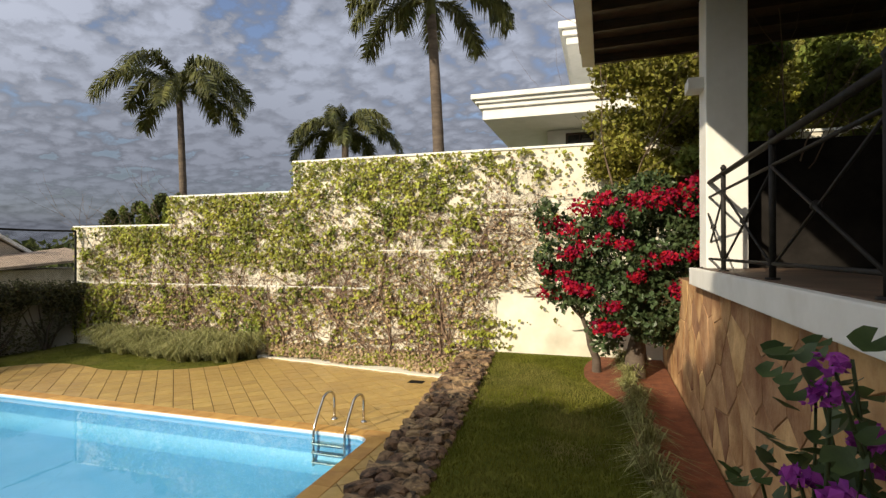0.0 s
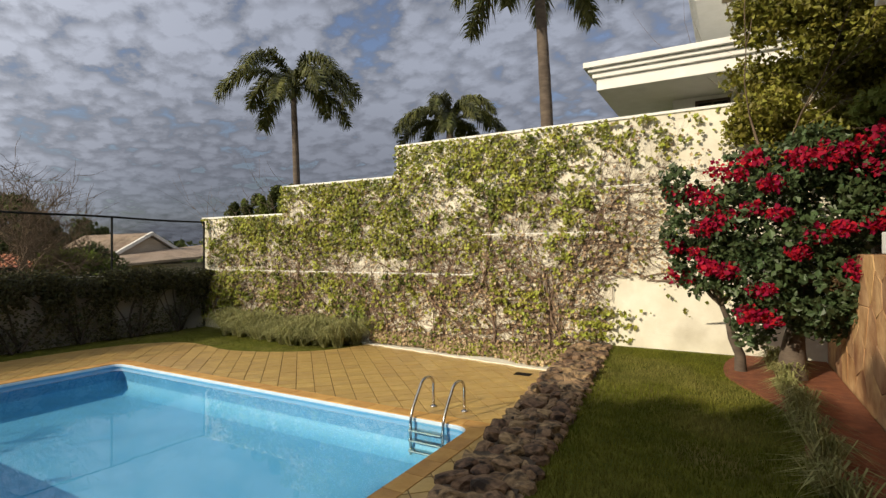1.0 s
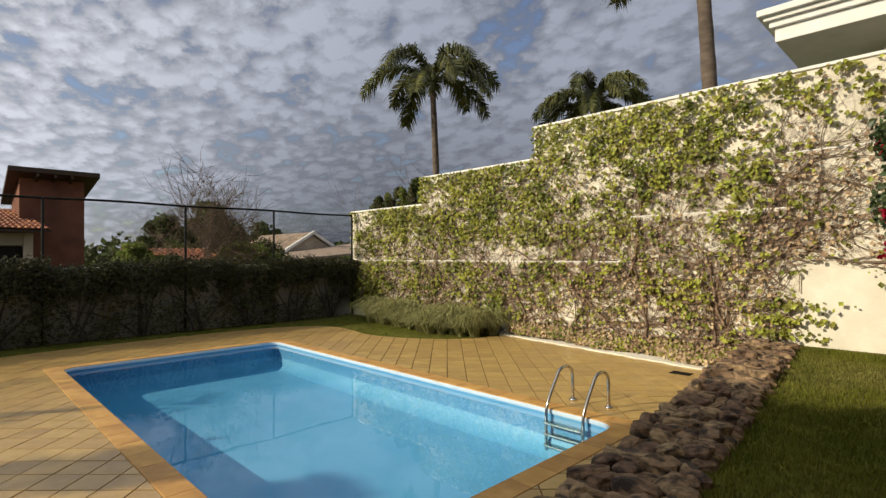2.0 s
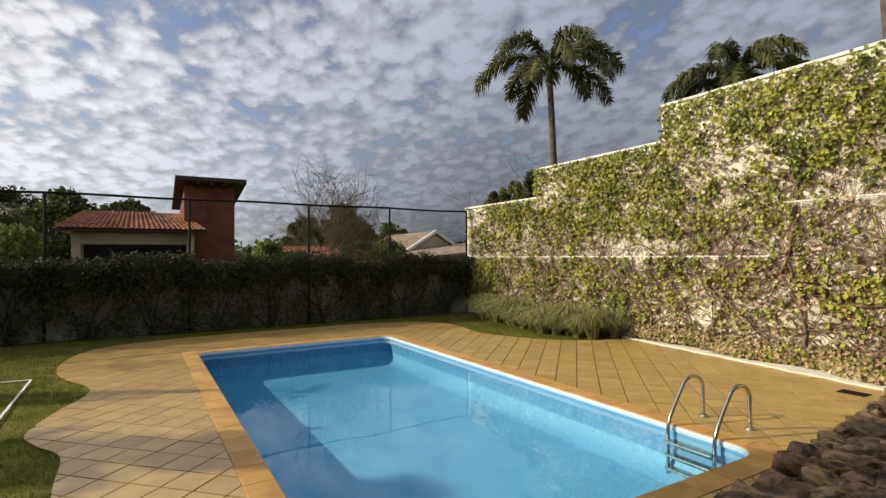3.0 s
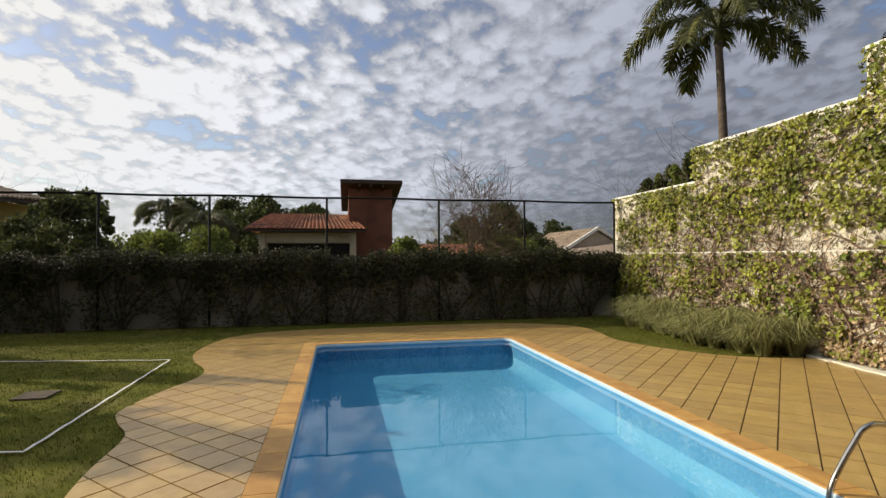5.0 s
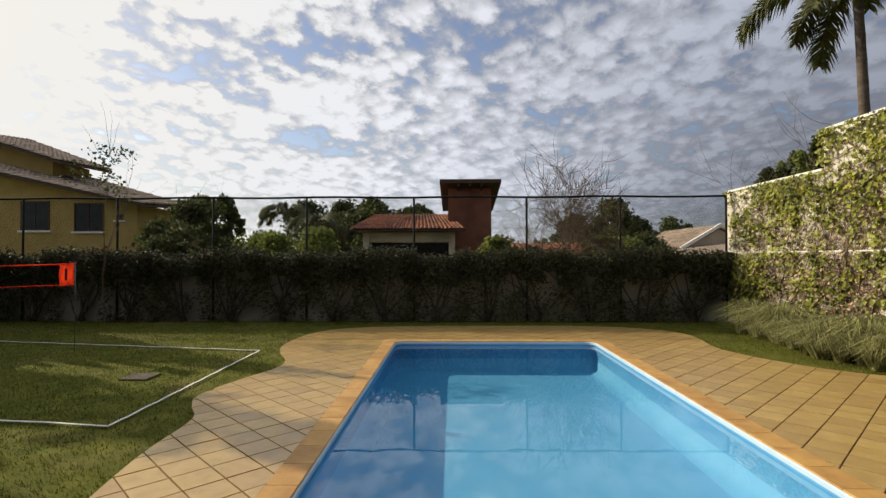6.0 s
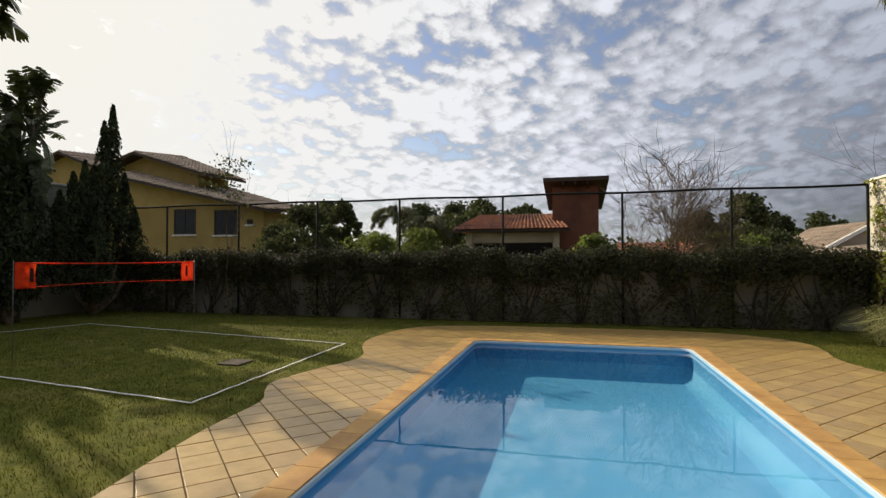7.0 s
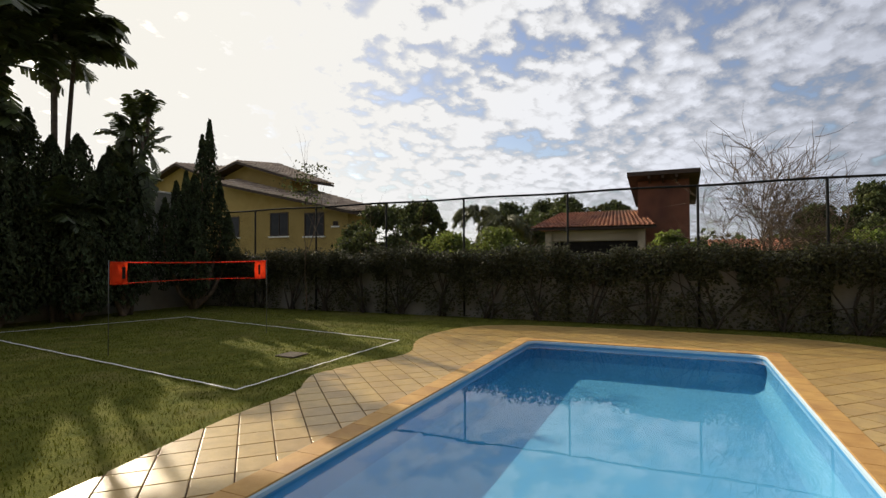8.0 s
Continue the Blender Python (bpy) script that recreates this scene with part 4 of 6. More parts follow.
# ---- court tape, net, lid on the lawn ----
def build_court():
    court = tagged(empty("court_tape", 0, 0, 0), "white tape marking a small court on the lawn", "court lines")
    c = [(-6.08, 0.72), (-10.28, 0.67), (-11.6, -7.0), (-7.3, -8.4)]
    for (ax, ay), (bx, by) in zip(c, c[1:] + c[:1]):
        d = Vector((bx - ax, by - ay, 0))
        n = Vector((-d.y, d.x, 0)).normalized() * 0.015
        bm = bmesh.new()
        k = 24
        prev = None
        for i in range(k + 1):
            p = Vector((ax, ay, 0)) + d * (i / k)
            z = 0.006 + 0.004 * math.sin(i * 2.1 + ax)
            q = (bm.verts.new((p.x - n.x, p.y - n.y, z)), bm.verts.new((p.x + n.x, p.y + n.y, z)), bm.verts.new((p.x + n.x, p.y + n.y, z - .006)), bm.verts.new((p.x - n.x, p.y - n.y, z - .006)))
            if prev:
                for m in range(4):
                    bm.faces.new((prev[m], prev[(m + 1) % 4], q[(m + 1) % 4], q[m]))
            prev = q
        part("tape", bm, M["tape"], court)
    a, b = Vector((-6.98, -3.18, 0)), Vector((-10.15, -2.68, 0))
    net = tagged(empty("net", 0, 0, 0), "orange red badminton net strung between two thin poles", "net")
    d = (b - a).normalized()
    for p, s in ((a, 1), (b, -1)):
        bm = bmesh.new()
        q = p - d * 0.02 * s
        tube(bm, [(q.x, q.y, -0.02), (q.x, q.y, 1.63)], 0.006, 8)
        part("pole", bm, M["pole"], net)
        bm = bmesh.new()
        e = p + d * (0.30 if s > 0 else 0.27) * s
        nrm = Vector((-d.y, d.x, 0)) * 0.006
        v = []
        for k in range(7):
            w = p.lerp(e, k / 6)
            bulge = nrm * (1 + 2.5 * math.sin(k * 1.3))
            v.append([bm.verts.new((w + bulge * f + Vector((0, 0, z)))) for z, f in ((1.60, 1), (1.40, 2.0), (1.20, 1))])
        for k in range(6):
            for m in range(2):
                bm.faces.new((v[k][m], v[k + 1][m], v[k + 1][m + 1], v[k][m + 1])).smooth = True
        bmesh.ops.solidify(bm, geom=bm.faces[:], thickness=0.004)
        band = part("end_band", bm, M["net"], net, "orange red fabric end band")
        bm = bmesh.new()
        m = p.lerp(e, 0.62) - nrm * 4.2
        m2 = p.lerp(e, 0.80) - nrm * 4.2
        v = [bm.verts.new(w + Vector((0, 0, z))) for w, z in ((m, 1.30), (m2, 1.30), (m2, 1.51), (m, 1.51))]
        bm.faces.new(v)
        bmesh.ops.solidify(bm, geom=bm.faces[:], thickness=0.002)
        part("print_bar", bm, M["black_print"], band)
    for z0, sag, name in ((1.595, 0.02, "top_cord"), (1.21, -0.03, "bottom_cord")):
        bm = bmesh.new()
        tube(bm, [a.lerp(b, t) + Vector((0, 0, z0 - sag * 4 * t * (1 - t))) for t in np.linspace(0, 1, 14)], 0.011 if z0 > 1.5 else 0.006, 6)
        part(name, bm, M["net"], net)
    V, F = [], []
    for k in range(int((b - a).length / 0.035)):
        p = a + d * (0.30 + k * 0.035)
        if (p - a).length > (b - a).length - 0.28:
            break
        i = len(V)
        V += [p + Vector((0, 0, 1.21)) - d * .0004, p + Vector((0, 0, 1.21)) + d * .0004, p + Vector((0, 0, 1.59)) + d * .0004, p + Vector((0, 0, 1.59)) - d * .0004]
        F.append((i, i + 1, i + 2, i + 3))
    ob = mesh_of("netting", V, F, M["dark_metal"], net)
    ob["kind"] = "stuff"
    bm = bmesh.new()
    box(bm, -3.62, 10.08, -0.02, -3.3, 10.3, 0.006, 0.003)
    tagged(link("deck_drain", bm, M["tow_dark"]), "small dark drain grate in the pool deck", "drain cover")
    bm = bmesh.new()
    box(bm, -8.47, -0.5, -0.03, -8.07, -0.1, 0.0, 0.01)
    tagged(link("drain_lid", bm, M["mortar"]), "dark square drain lid set in the lawn", "drain cover")


build_court()


# ---- plants ----
def branch(bm, p, d, length, r, depth, rng, kids=3, wander=0.25, rise=0.0, tips=None, sides=5, thin=0.0055):
    """A tapering, wandering limb with smaller limbs."""
    pts, rad = [Vector(p)], [r]
    n = 5
    d = Vector(d).normalized()
    for i in range(n):
        d = (d + Vector((rng.gauss(0, wander), rng.gauss(0, wander), rng.gauss(0, wander) + rise))).normalized()
        pts.append(pts[-1] + d * length / n)
        rad.append(r * (1 - 0.75 * (i + 1) / n))
    tube(bm, pts, rad, sides, cap=False)
    if tips is not None:
        tips += pts[2:]
    if depth > 0:
        for k in range(kids):
            i = rng.randint(2, n)
            nd = (d + Vector((rng.gauss(0, 0.7), rng.gauss(0, 0.7), rng.gauss(0, 0.5)))).normalized()
            branch(bm, pts[i], nd, length * rng.uniform(0.5, 0.75), max(rad[i] * 0.7, thin), depth - 1, rng, kids, wander, rise, tips, max(3, sides - 1), thin)


def palm(x, y, z_base, z_crown, reach, seed, lean=(0, 0), count=15, r=0.2):
    rng = random.Random(seed)
    p = tagged(empty("palm_tree", x, y, z_base), "tall palm with a ringed grey trunk and drooping feather fronds", "palm tree", group="palms behind the wall")
    h = z_crown - z_base
    bm = bmesh.new()
    n = 26
    pts = [(lean[0] * (k / n) ** 2, lean[1] * (k / n) ** 2, h * k / n) for k in range(n + 1)]
    tube(bm, pts, [r * (1.25 - 0.45 * k / n + (0.05 if k % 2 else 0)) for k in range(n + 1)], 14)
    part("trunk", bm, M["palm_bark"], p)
    top = Vector(pts[-1])
    bm = bmesh.new()
    tube(bm, [top + Vector((0, 0, -0.25)), top + Vector((0, 0, 0.1)), top + Vector((0, 0, 0.5))], [r * 0.85, r * 0.95, r * 0.35], 12)
    part("crownshaft", bm, M["palm_leaf"], p)
    for k in range(count):
        az = 2 * math.pi * (k * 0.382 + rng.uniform(-.03, .03))
        el = radians(78 - 58 * (k / (count - 1)) + rng.uniform(-7, 7))
        L = reach * rng.uniform(0.9, 1.08)
        out = Vector((math.cos(az), math.sin(az), 0))
        pos = top + Vector((0, 0, 0.2))
        spine = [pos.copy()]
        m = 18
        ang = el
        drop = (el + radians(84)) / m
        for i in range(m):
            ang -= drop * (1.55 - 1.1 * i / m if i > 3 else 0.5)
            pos = pos + (out * math.cos(ang) + Vector((0, 0, 1)) * math.sin(ang)) * L / m
            spine.append(pos.copy())
        bm = bmesh.new()
        tube(bm, spine, [0.034 * (1 - 0.85 * i / m) for i in range(m + 1)], 4, cap=False)
        side = Vector((-out.y, out.x, 0))
        per = 9
        for i in range(int(0.16 * m * per), m * per):
            t = i / per
            a = int(t)
            f = t / m
            q = spine[a].lerp(spine[a + 1], t - a)
            tang = (spine[a + 1] - spine[a]).normalized()
            lift = side.cross(tang)
            lf = L * 0.235 * (min(1.0, 0.25 + 2.6 * (f - 0.14)) * min(1.0, 0.45 + 3.0 * (1 - f))) * rng.uniform(0.8, 1.15)
            for s in (-1, 1):
                # leaflets leave the midrib at several angles, so that the frond is a plume and not a plane
                dirn = (side * s * rng.uniform(0.5, 1.0) + tang * rng.uniform(0.55, 0.95) + lift * rng.uniform(-0.55, 0.65)).normalized()
                w = tang * 0.026
                e1 = q + dirn * lf * 0.5
                e2 = e1 + (dirn + Vector((0, 0, -1.1))).normalized() * lf * 0.55
                v = [bm.verts.new(c) for c in (q - w, q + w, e1 + w, e1 - w, e2)]
                bm.faces.new((v[0], v[1], v[2], v[3]))
                bm.faces.new((v[3], v[2], v[4]))
        part("frond", bm, M["palm_leaf"], p)
    return p


palm(-12.85, 13.75, 0.0, 7.75, 2.85, 3, lean=(-0.25, 0.0), r=0.115, count=12)
palm(-3.65, 12.65, 0.0, 8.9, 2.8, 11, lean=(-0.35, 0.1), r=0.145, count=13)
palm(-8.8, 17.1, 0.0, 6.75, 2.35, 19, r=0.15, count=13)


def creeper():
    """Leaves and bare twining stems that cover the wall."""
    iv = tagged(empty("creeper", 0, 0, 0), "half bare creeper with yellow green leaves clinging to the wall", "climbing plant", kind="stuff")
    top_at = lambda x: np.where(x < -11.34, 3.42, np.where(x < -7.37, 4.21, 4.97))

    def face(x, z):
        ledge = np.where(x < -4.95, 1.79, np.where(x < -2.24, 2.71, 3.62))
        return np.where(z > ledge, WALL_Y, WALL_FOOT_Y)

    def ledge_at(x):
        return np.where(x < -4.95, 1.79, np.where(x < -2.24, 2.71, 3.62))

    def clumps(x, z, seed):
        return np.array([0.5 * noise.noise((a * 0.9, b * 1.0, seed)) + 0.55 * noise.noise((a * 2.4, b * 2.6, seed + 7.1)) + 0.8 * noise.noise((a * 5.0, b * 5.5, seed + 1.9)) + 0.8 * noise.noise((a * 9.0, b * 11.0, seed + 4.2)) for a, b in zip(x, z)])

    def chance(v):
        return 1 / (1 + np.exp(-8.0 * v))
    n = 50000
    x = RNG.uniform(-14.9, 0.2, n)
    z = RNG.uniform(0.08, 1, n) * top_at(x)
    over = z - ledge_at(x)
    # leafy near the top, nearly bare just over the ledge and low down where the old stems cross
    bias = np.where(over > 0, -0.50 + 0.68 * np.clip(over / 0.7, 0, 1), np.where(x < -7.0, -0.02, -0.30 + 0.2 * np.clip((0.6 - z) / 0.6, 0, 1)))
    bias += 0.34 * np.clip((z - top_at(x) + 0.5) / 0.5, 0, 1) * (x < -3.2)
    bias += 0.55 * np.clip((-2.7 - x) / 1.2, -1.2, 0) - 0.3 * np.clip((-12.4 - x) / 1.0, 0, 1) * (over > 0) - 0.10 * ((x < -7.4) & (x > -11.3) & (z < 3.0))
    keep = RNG.uniform(0, 1, n) < 0.04 + 0.92 * chance(clumps(x, z, 3.3) * 1.05 + bias - 0.10)
    white = (x > -2.12) & (z < 1.75 - 0.2 * (x + 2.5) + 0.3 * RNG.normal(size=n))
    keep &= ~(white & (RNG.uniform(0, 1, n) < 0.998))
    gx, gz = x[keep], z[keep]
    n = 15000
    x = RNG.uniform(-14.9, -0.2, n)
    z = RNG.uniform(0.05, 1, n) * top_at(x)
    over = z - ledge_at(x)
    keep = RNG.uniform(0, 1, n) < np.where(over > 0, 0.16, np.where(x > -7.0, 0.62, 0.45)) * chance(clumps(x, z, 9.4) + 0.25)
    keep &= ~((x > -2.3) & (z < 2.0 - 0.2 * (x + 2.5)))
    x, z = np.concatenate((gx, x[keep])), np.concatenate((gz, z[keep]))
    dry = np.arange(len(x)) >= len(gx)
    out = RNG.uniform(0.015, 0.17, len(x))
    y = face(x, z) - out - np.where((z < 0.45) & (x > -8.2), RNG.uniform(0, 1, len(x)) ** 2 * 0.55 * (0.5 - z), 0)
    # creeper that has spread over the kerb
    kx = RNG.uniform(-8.1, -2.7, 5600)
    ky = WALL_FOOT_Y - RNG.uniform(0, 1, 5600) ** 1.3 * (0.16 + 0.135 * (kx + 8.1)) * (0.8 + 0.2 * np.sin(kx * 3.1))
    kz = 0.05 + RNG.uniform(0, 0.1, 5600) + 0.25 * np.clip(1 - (WALL_FOOT_Y - ky) * 3, 0, 1) * RNG.uniform(0, 1, 5600)
    x, y, z = np.concatenate((x, kx)), np.concatenate((y, ky)), np.concatenate((z, kz))
    dry = np.concatenate((dry, RNG.uniform(0, 1, 5600) < 0.7))
    sx, sz = RNG.normal(-2.3, 0.3, 260), 0.62 + 0.24 * RNG.integers(0, 3, 260) + RNG.normal(0, 0.045, 260)
    sx += np.where(RNG.uniform(0, 1, 260) < 0.1, RNG.uniform(0, 0.5, 260), 0)
    x, z = np.concatenate((x, sx)), np.concatenate((z, sz))
    y = np.concatenate((y, WALL_FOOT_Y - RNG.uniform(0.02, 0.18, 260)))
    dry = np.concatenate((dry, np.zeros(260, bool)))
    pts = np.column_stack((x, y, z))
    nor = np.tile((0, -1.0, 0.35), (len(x), 1))
    ob = leaves("green_leaves", pts[~dry], 0.076, M["ivy"], iv, normals=nor[~dry], aspect=1.15, vary=0.5, droop=1.0, label="yellow green creeper leaves")
    ob["kind"] = "stuff"
    ob = leaves("dry_leaves", pts[dry], 0.07, M["ivy_dry"], iv, normals=nor[dry], aspect=1.3, droop=1.0, label="pale brown dry creeper leaves")
    ob["kind"] = "stuff"
    # stems
    rng = random.Random(21)
    bm = bmesh.new()

    def stem(x, z, ang, length, r, depth):
        pts, rad = [], []
        n = max(4, int(length / 0.14))
        for i in range(n + 1):
            t = float(top_at(np.array(x)))
            if z > t - 0.05 or z < 0.02 or x < -14.85 or x > 0.6 or (x > -2.05 and z < 1.85 - 0.15 * (x + 2.2)):
                break
            pts.append((x, float(face(np.array(x), np.array(z))) - 0.012 - r - 0.03 * rng.random(), z))
            rad.append(r * (1 - 0.7 * i / n))
            if depth > 0 and i > 1 and rng.random() < 0.45:
                stem(x, z, ang + rng.choice((-1, 1)) * rng.uniform(0.4, 1.1), length * rng.uniform(0.3, 0.6), rad[-1] * 0.62, depth - 1)
            ang += rng.gauss(0, 0.22)
            x += math.cos(ang) * 0.14
            z += math.sin(ang) * 0.14
        if len(pts) > 1:
            tube(bm, pts, rad, 4, cap=False)
    for k in range(40):
        stem(rng.uniform(-14.5, -2.6), rng.uniform(0.05, 0.4), rng.uniform(0.3, 2.9), rng.uniform(2.2, 4.8), rng.uniform(0.012, 0.022), 2)
    for k in range(330):
        stem(rng.uniform(-14.6, -0.6), rng.uniform(0.3, 4.2), rng.choice((rng.uniform(-0.4, 0.6), rng.uniform(2.5, 3.5))), rng.uniform(1.0, 2.4), rng.uniform(0.007, 0.014), 2)
    for k in range(110):
        stem(rng.uniform(-7.6, -2.4), rng.uniform(0.15, 2.6), rng.choice((rng.uniform(-0.35, 0.35), rng.uniform(2.8, 3.5))), rng.uniform(0.7, 1.8), rng.uniform(0.006, 0.013), 1)
    for k in range(26):
        stem(rng.uniform(-3.2, -2.3), rng.uniform(1.6, 2.6), rng.uniform(0.3, 1.3), rng.uniform(1.6, 3.2), rng.uniform(0.008, 0.015), 2)
    for x, z, a, l in ((-6.2, 0.15, 1.9, 2.6), (-5.9, 0.9, 2.6, 3.6), (-4.3, 1.2, 2.9, 2.8), (-3.2, 0.7, 2.2, 2.2), (-4.6, 0.1, 1.7, 2.4), (-6.6, 1.4, 0.1, 2.6), (-5.0, 1.5, 0.9, 2.6), (-4.4, 0.9, 0.5, 2.2), (-7.6, 0.1, 1.2, 2.8), (-9.3, 0.1, 1.9, 2.6), (-10.8, 0.1, 1.3, 2.4)):
        stem(x, z, a, l, 0.032, 2)
    ob = part("twining_stem", bm, M["vine"], iv, "bare brown twining stems")
    ob["kind"] = "stuff"


creeper()


def hedge_shrub(y, seed, width=1.7, top=1.8):
    """A shrub trained up the low wall: fanned stems, leaves thickest at the top."""
    rng = random.Random(seed)
    s = tagged(empty("hedge_shrub", BACK_X + 0.22, y, 0), "dark evergreen shrub trained up the garden wall", "hedge", group="shrubs along the garden wall")
    for k in range(7):
        a = radians(90 + rng.uniform(-38, 38))
        p = Vector((rng.uniform(-.05, .1), rng.uniform(-.12, .12), 0))
        pts = [p.copy()]
        for i in range(6):
            a += rng.gauss(0, 0.16)
            p = p + Vector((rng.gauss(0, 0.02), math.cos(a) * 0.29, math.sin(a) * 0.29))
            p.x = min(max(p.x, -0.15), 0.25)
            pts.append(p.copy())
        bm = bmesh.new()
        tube(bm, pts, [0.03 * (1 - 0.12 * i) for i in range(7)], 5, cap=False)
        part("stem", bm, M["vine_dark"], s)
    n = 3300
    u = RNG.uniform(-1, 1, n) * width / 2
    t = RNG.uniform(0, 1, n)
    z = top * np.where(RNG.uniform(0, 1, n) < 0.62, 1 - 0.42 * t ** 1.3, t) + RNG.normal(0, 0.07, n) + 0.05
    thick = 0.10 + 0.30 * np.clip(z / top, 0, 1)
    hole = np.array([noise.noise((a * 1.6 + seed, b * 1.5, seed * 1.7)) for a, b in zip(u, z)])
    keep = (hole > -0.27) | (z > top * 0.72)
    x = RNG.uniform(-0.2, 1, n) * thick
    pts = np.column_stack((x, u, np.maximum(z, 0.04)))[keep]
    ob = leaves("foliage", pts, 0.085, M["hedge_leaf"], s, normals=np.tile((0.6, 0, 0.8), (len(pts), 1)), aspect=1.7)
    ob["kind"] = "stuff"


for k in range(15):
    hedge_shrub(10.55 - k * 1.36, 40 + k, 1.75, 1.74 + 0.10 * math.sin(k * 2.3))


def crown_tree(name, x, y, h, r, mat, seed, label, clumps=14, per=170, leaf=0.22, trunk=0.14, low=0.35, squash=0.8, category="tree", group=""):
    rng = random.Random(seed)
    t = tagged(empty(name, x, y, -0.03), label, category, group=group)
    bm = bmesh.new()
    tips = []
    branch(bm, (0, 0, 0), (0, 0, 1), h * 0.62, trunk, 2, rng, 4, 0.12, 0.05, tips, 7)
    part("trunk", bm, M["bark"], t)
    P = []
    for k in range(clumps):
        a, q = rng.uniform(0, 2 * math.pi), math.sqrt(rng.random())
        z = h * (low + (1 - low) * rng.random())
        f = math.sin(math.pi * min(0.97, max(0.12, (z / h - low) / (1 - low) * 0.85 + 0.13)))
        c = (r * q * f * math.cos(a), r * q * f * math.sin(a), min(z, h * 0.93))
        s = r * rng.uniform(0.25, 0.48)
        p, _ = blob_points(per, c, (s, s, s * squash), 0.25)
        P.append(p)
    P = np.concatenate(P)
    ob = leaves("crown", P, leaf, mat, t, aspect=1.5)
    ob["kind"] = "stuff"
    return t


# bushes that look over the lowest part of the creeper wall
for k in range(9):
    crown_tree("bush", -14.5 + 0.33 * k, 12.45 + 0.1 * (k % 2), 4.15 + 0.16 * math.sin(k * 2.4) + 0.05 * k, 0.3, M["tree_light" if k % 3 == 1 else "tree_leaf"], 60 + k, "slender leafy bush standing behind the boundary wall", 22, 90, 0.10, 0.04, 0.5, squash=1.7, category="bush", group="bushes behind the wall")

# the yellow green hedge behind the wall and beside the veranda
for k, (x, h, w) in enumerate(((3.2, 7.6, 1.1), (4.5, 7.7, 1.1), (5.8, 7.6, 1.1))):
    crown_tree("tall_shrub", x, 12.35, h, w, M["shrub_leaf"], 70 + k, "tall yellow green shrub rising above the boundary wall", 46, 420, 0.10, 0.07, 0.55, category="shrub", group="tall shrubs behind the wall")


for k, (x, h, w) in enumerate(((1.05, 7.5, 1.15), (2.35, 7.8, 1.2))):
    crown_tree("tall_shrub", x, 10.95, h, w, M["shrub_leaf"], 75 + k, "tall yellow green shrub leaning against the creeper wall", 50, 420, 0.10, 0.07, 0.45, category="shrub", group="tall shrubs behind the wall")
for k, (x, y, h) in enumerate(((2.5, 9.4, 6.6), (3.8, 9.8, 6.9), (5.2, 9.5, 6.7), (6.5, 9.9, 6.9))):
    crown_tree("hedge_tree", x, y, h, 0.95, M["tree_light"], 170 + k, "dark dense hedge tree beyond the veranda", 42, 300, 0.11, 0.07, 0.12, category="tree", group="hedge trees beyond the veranda")


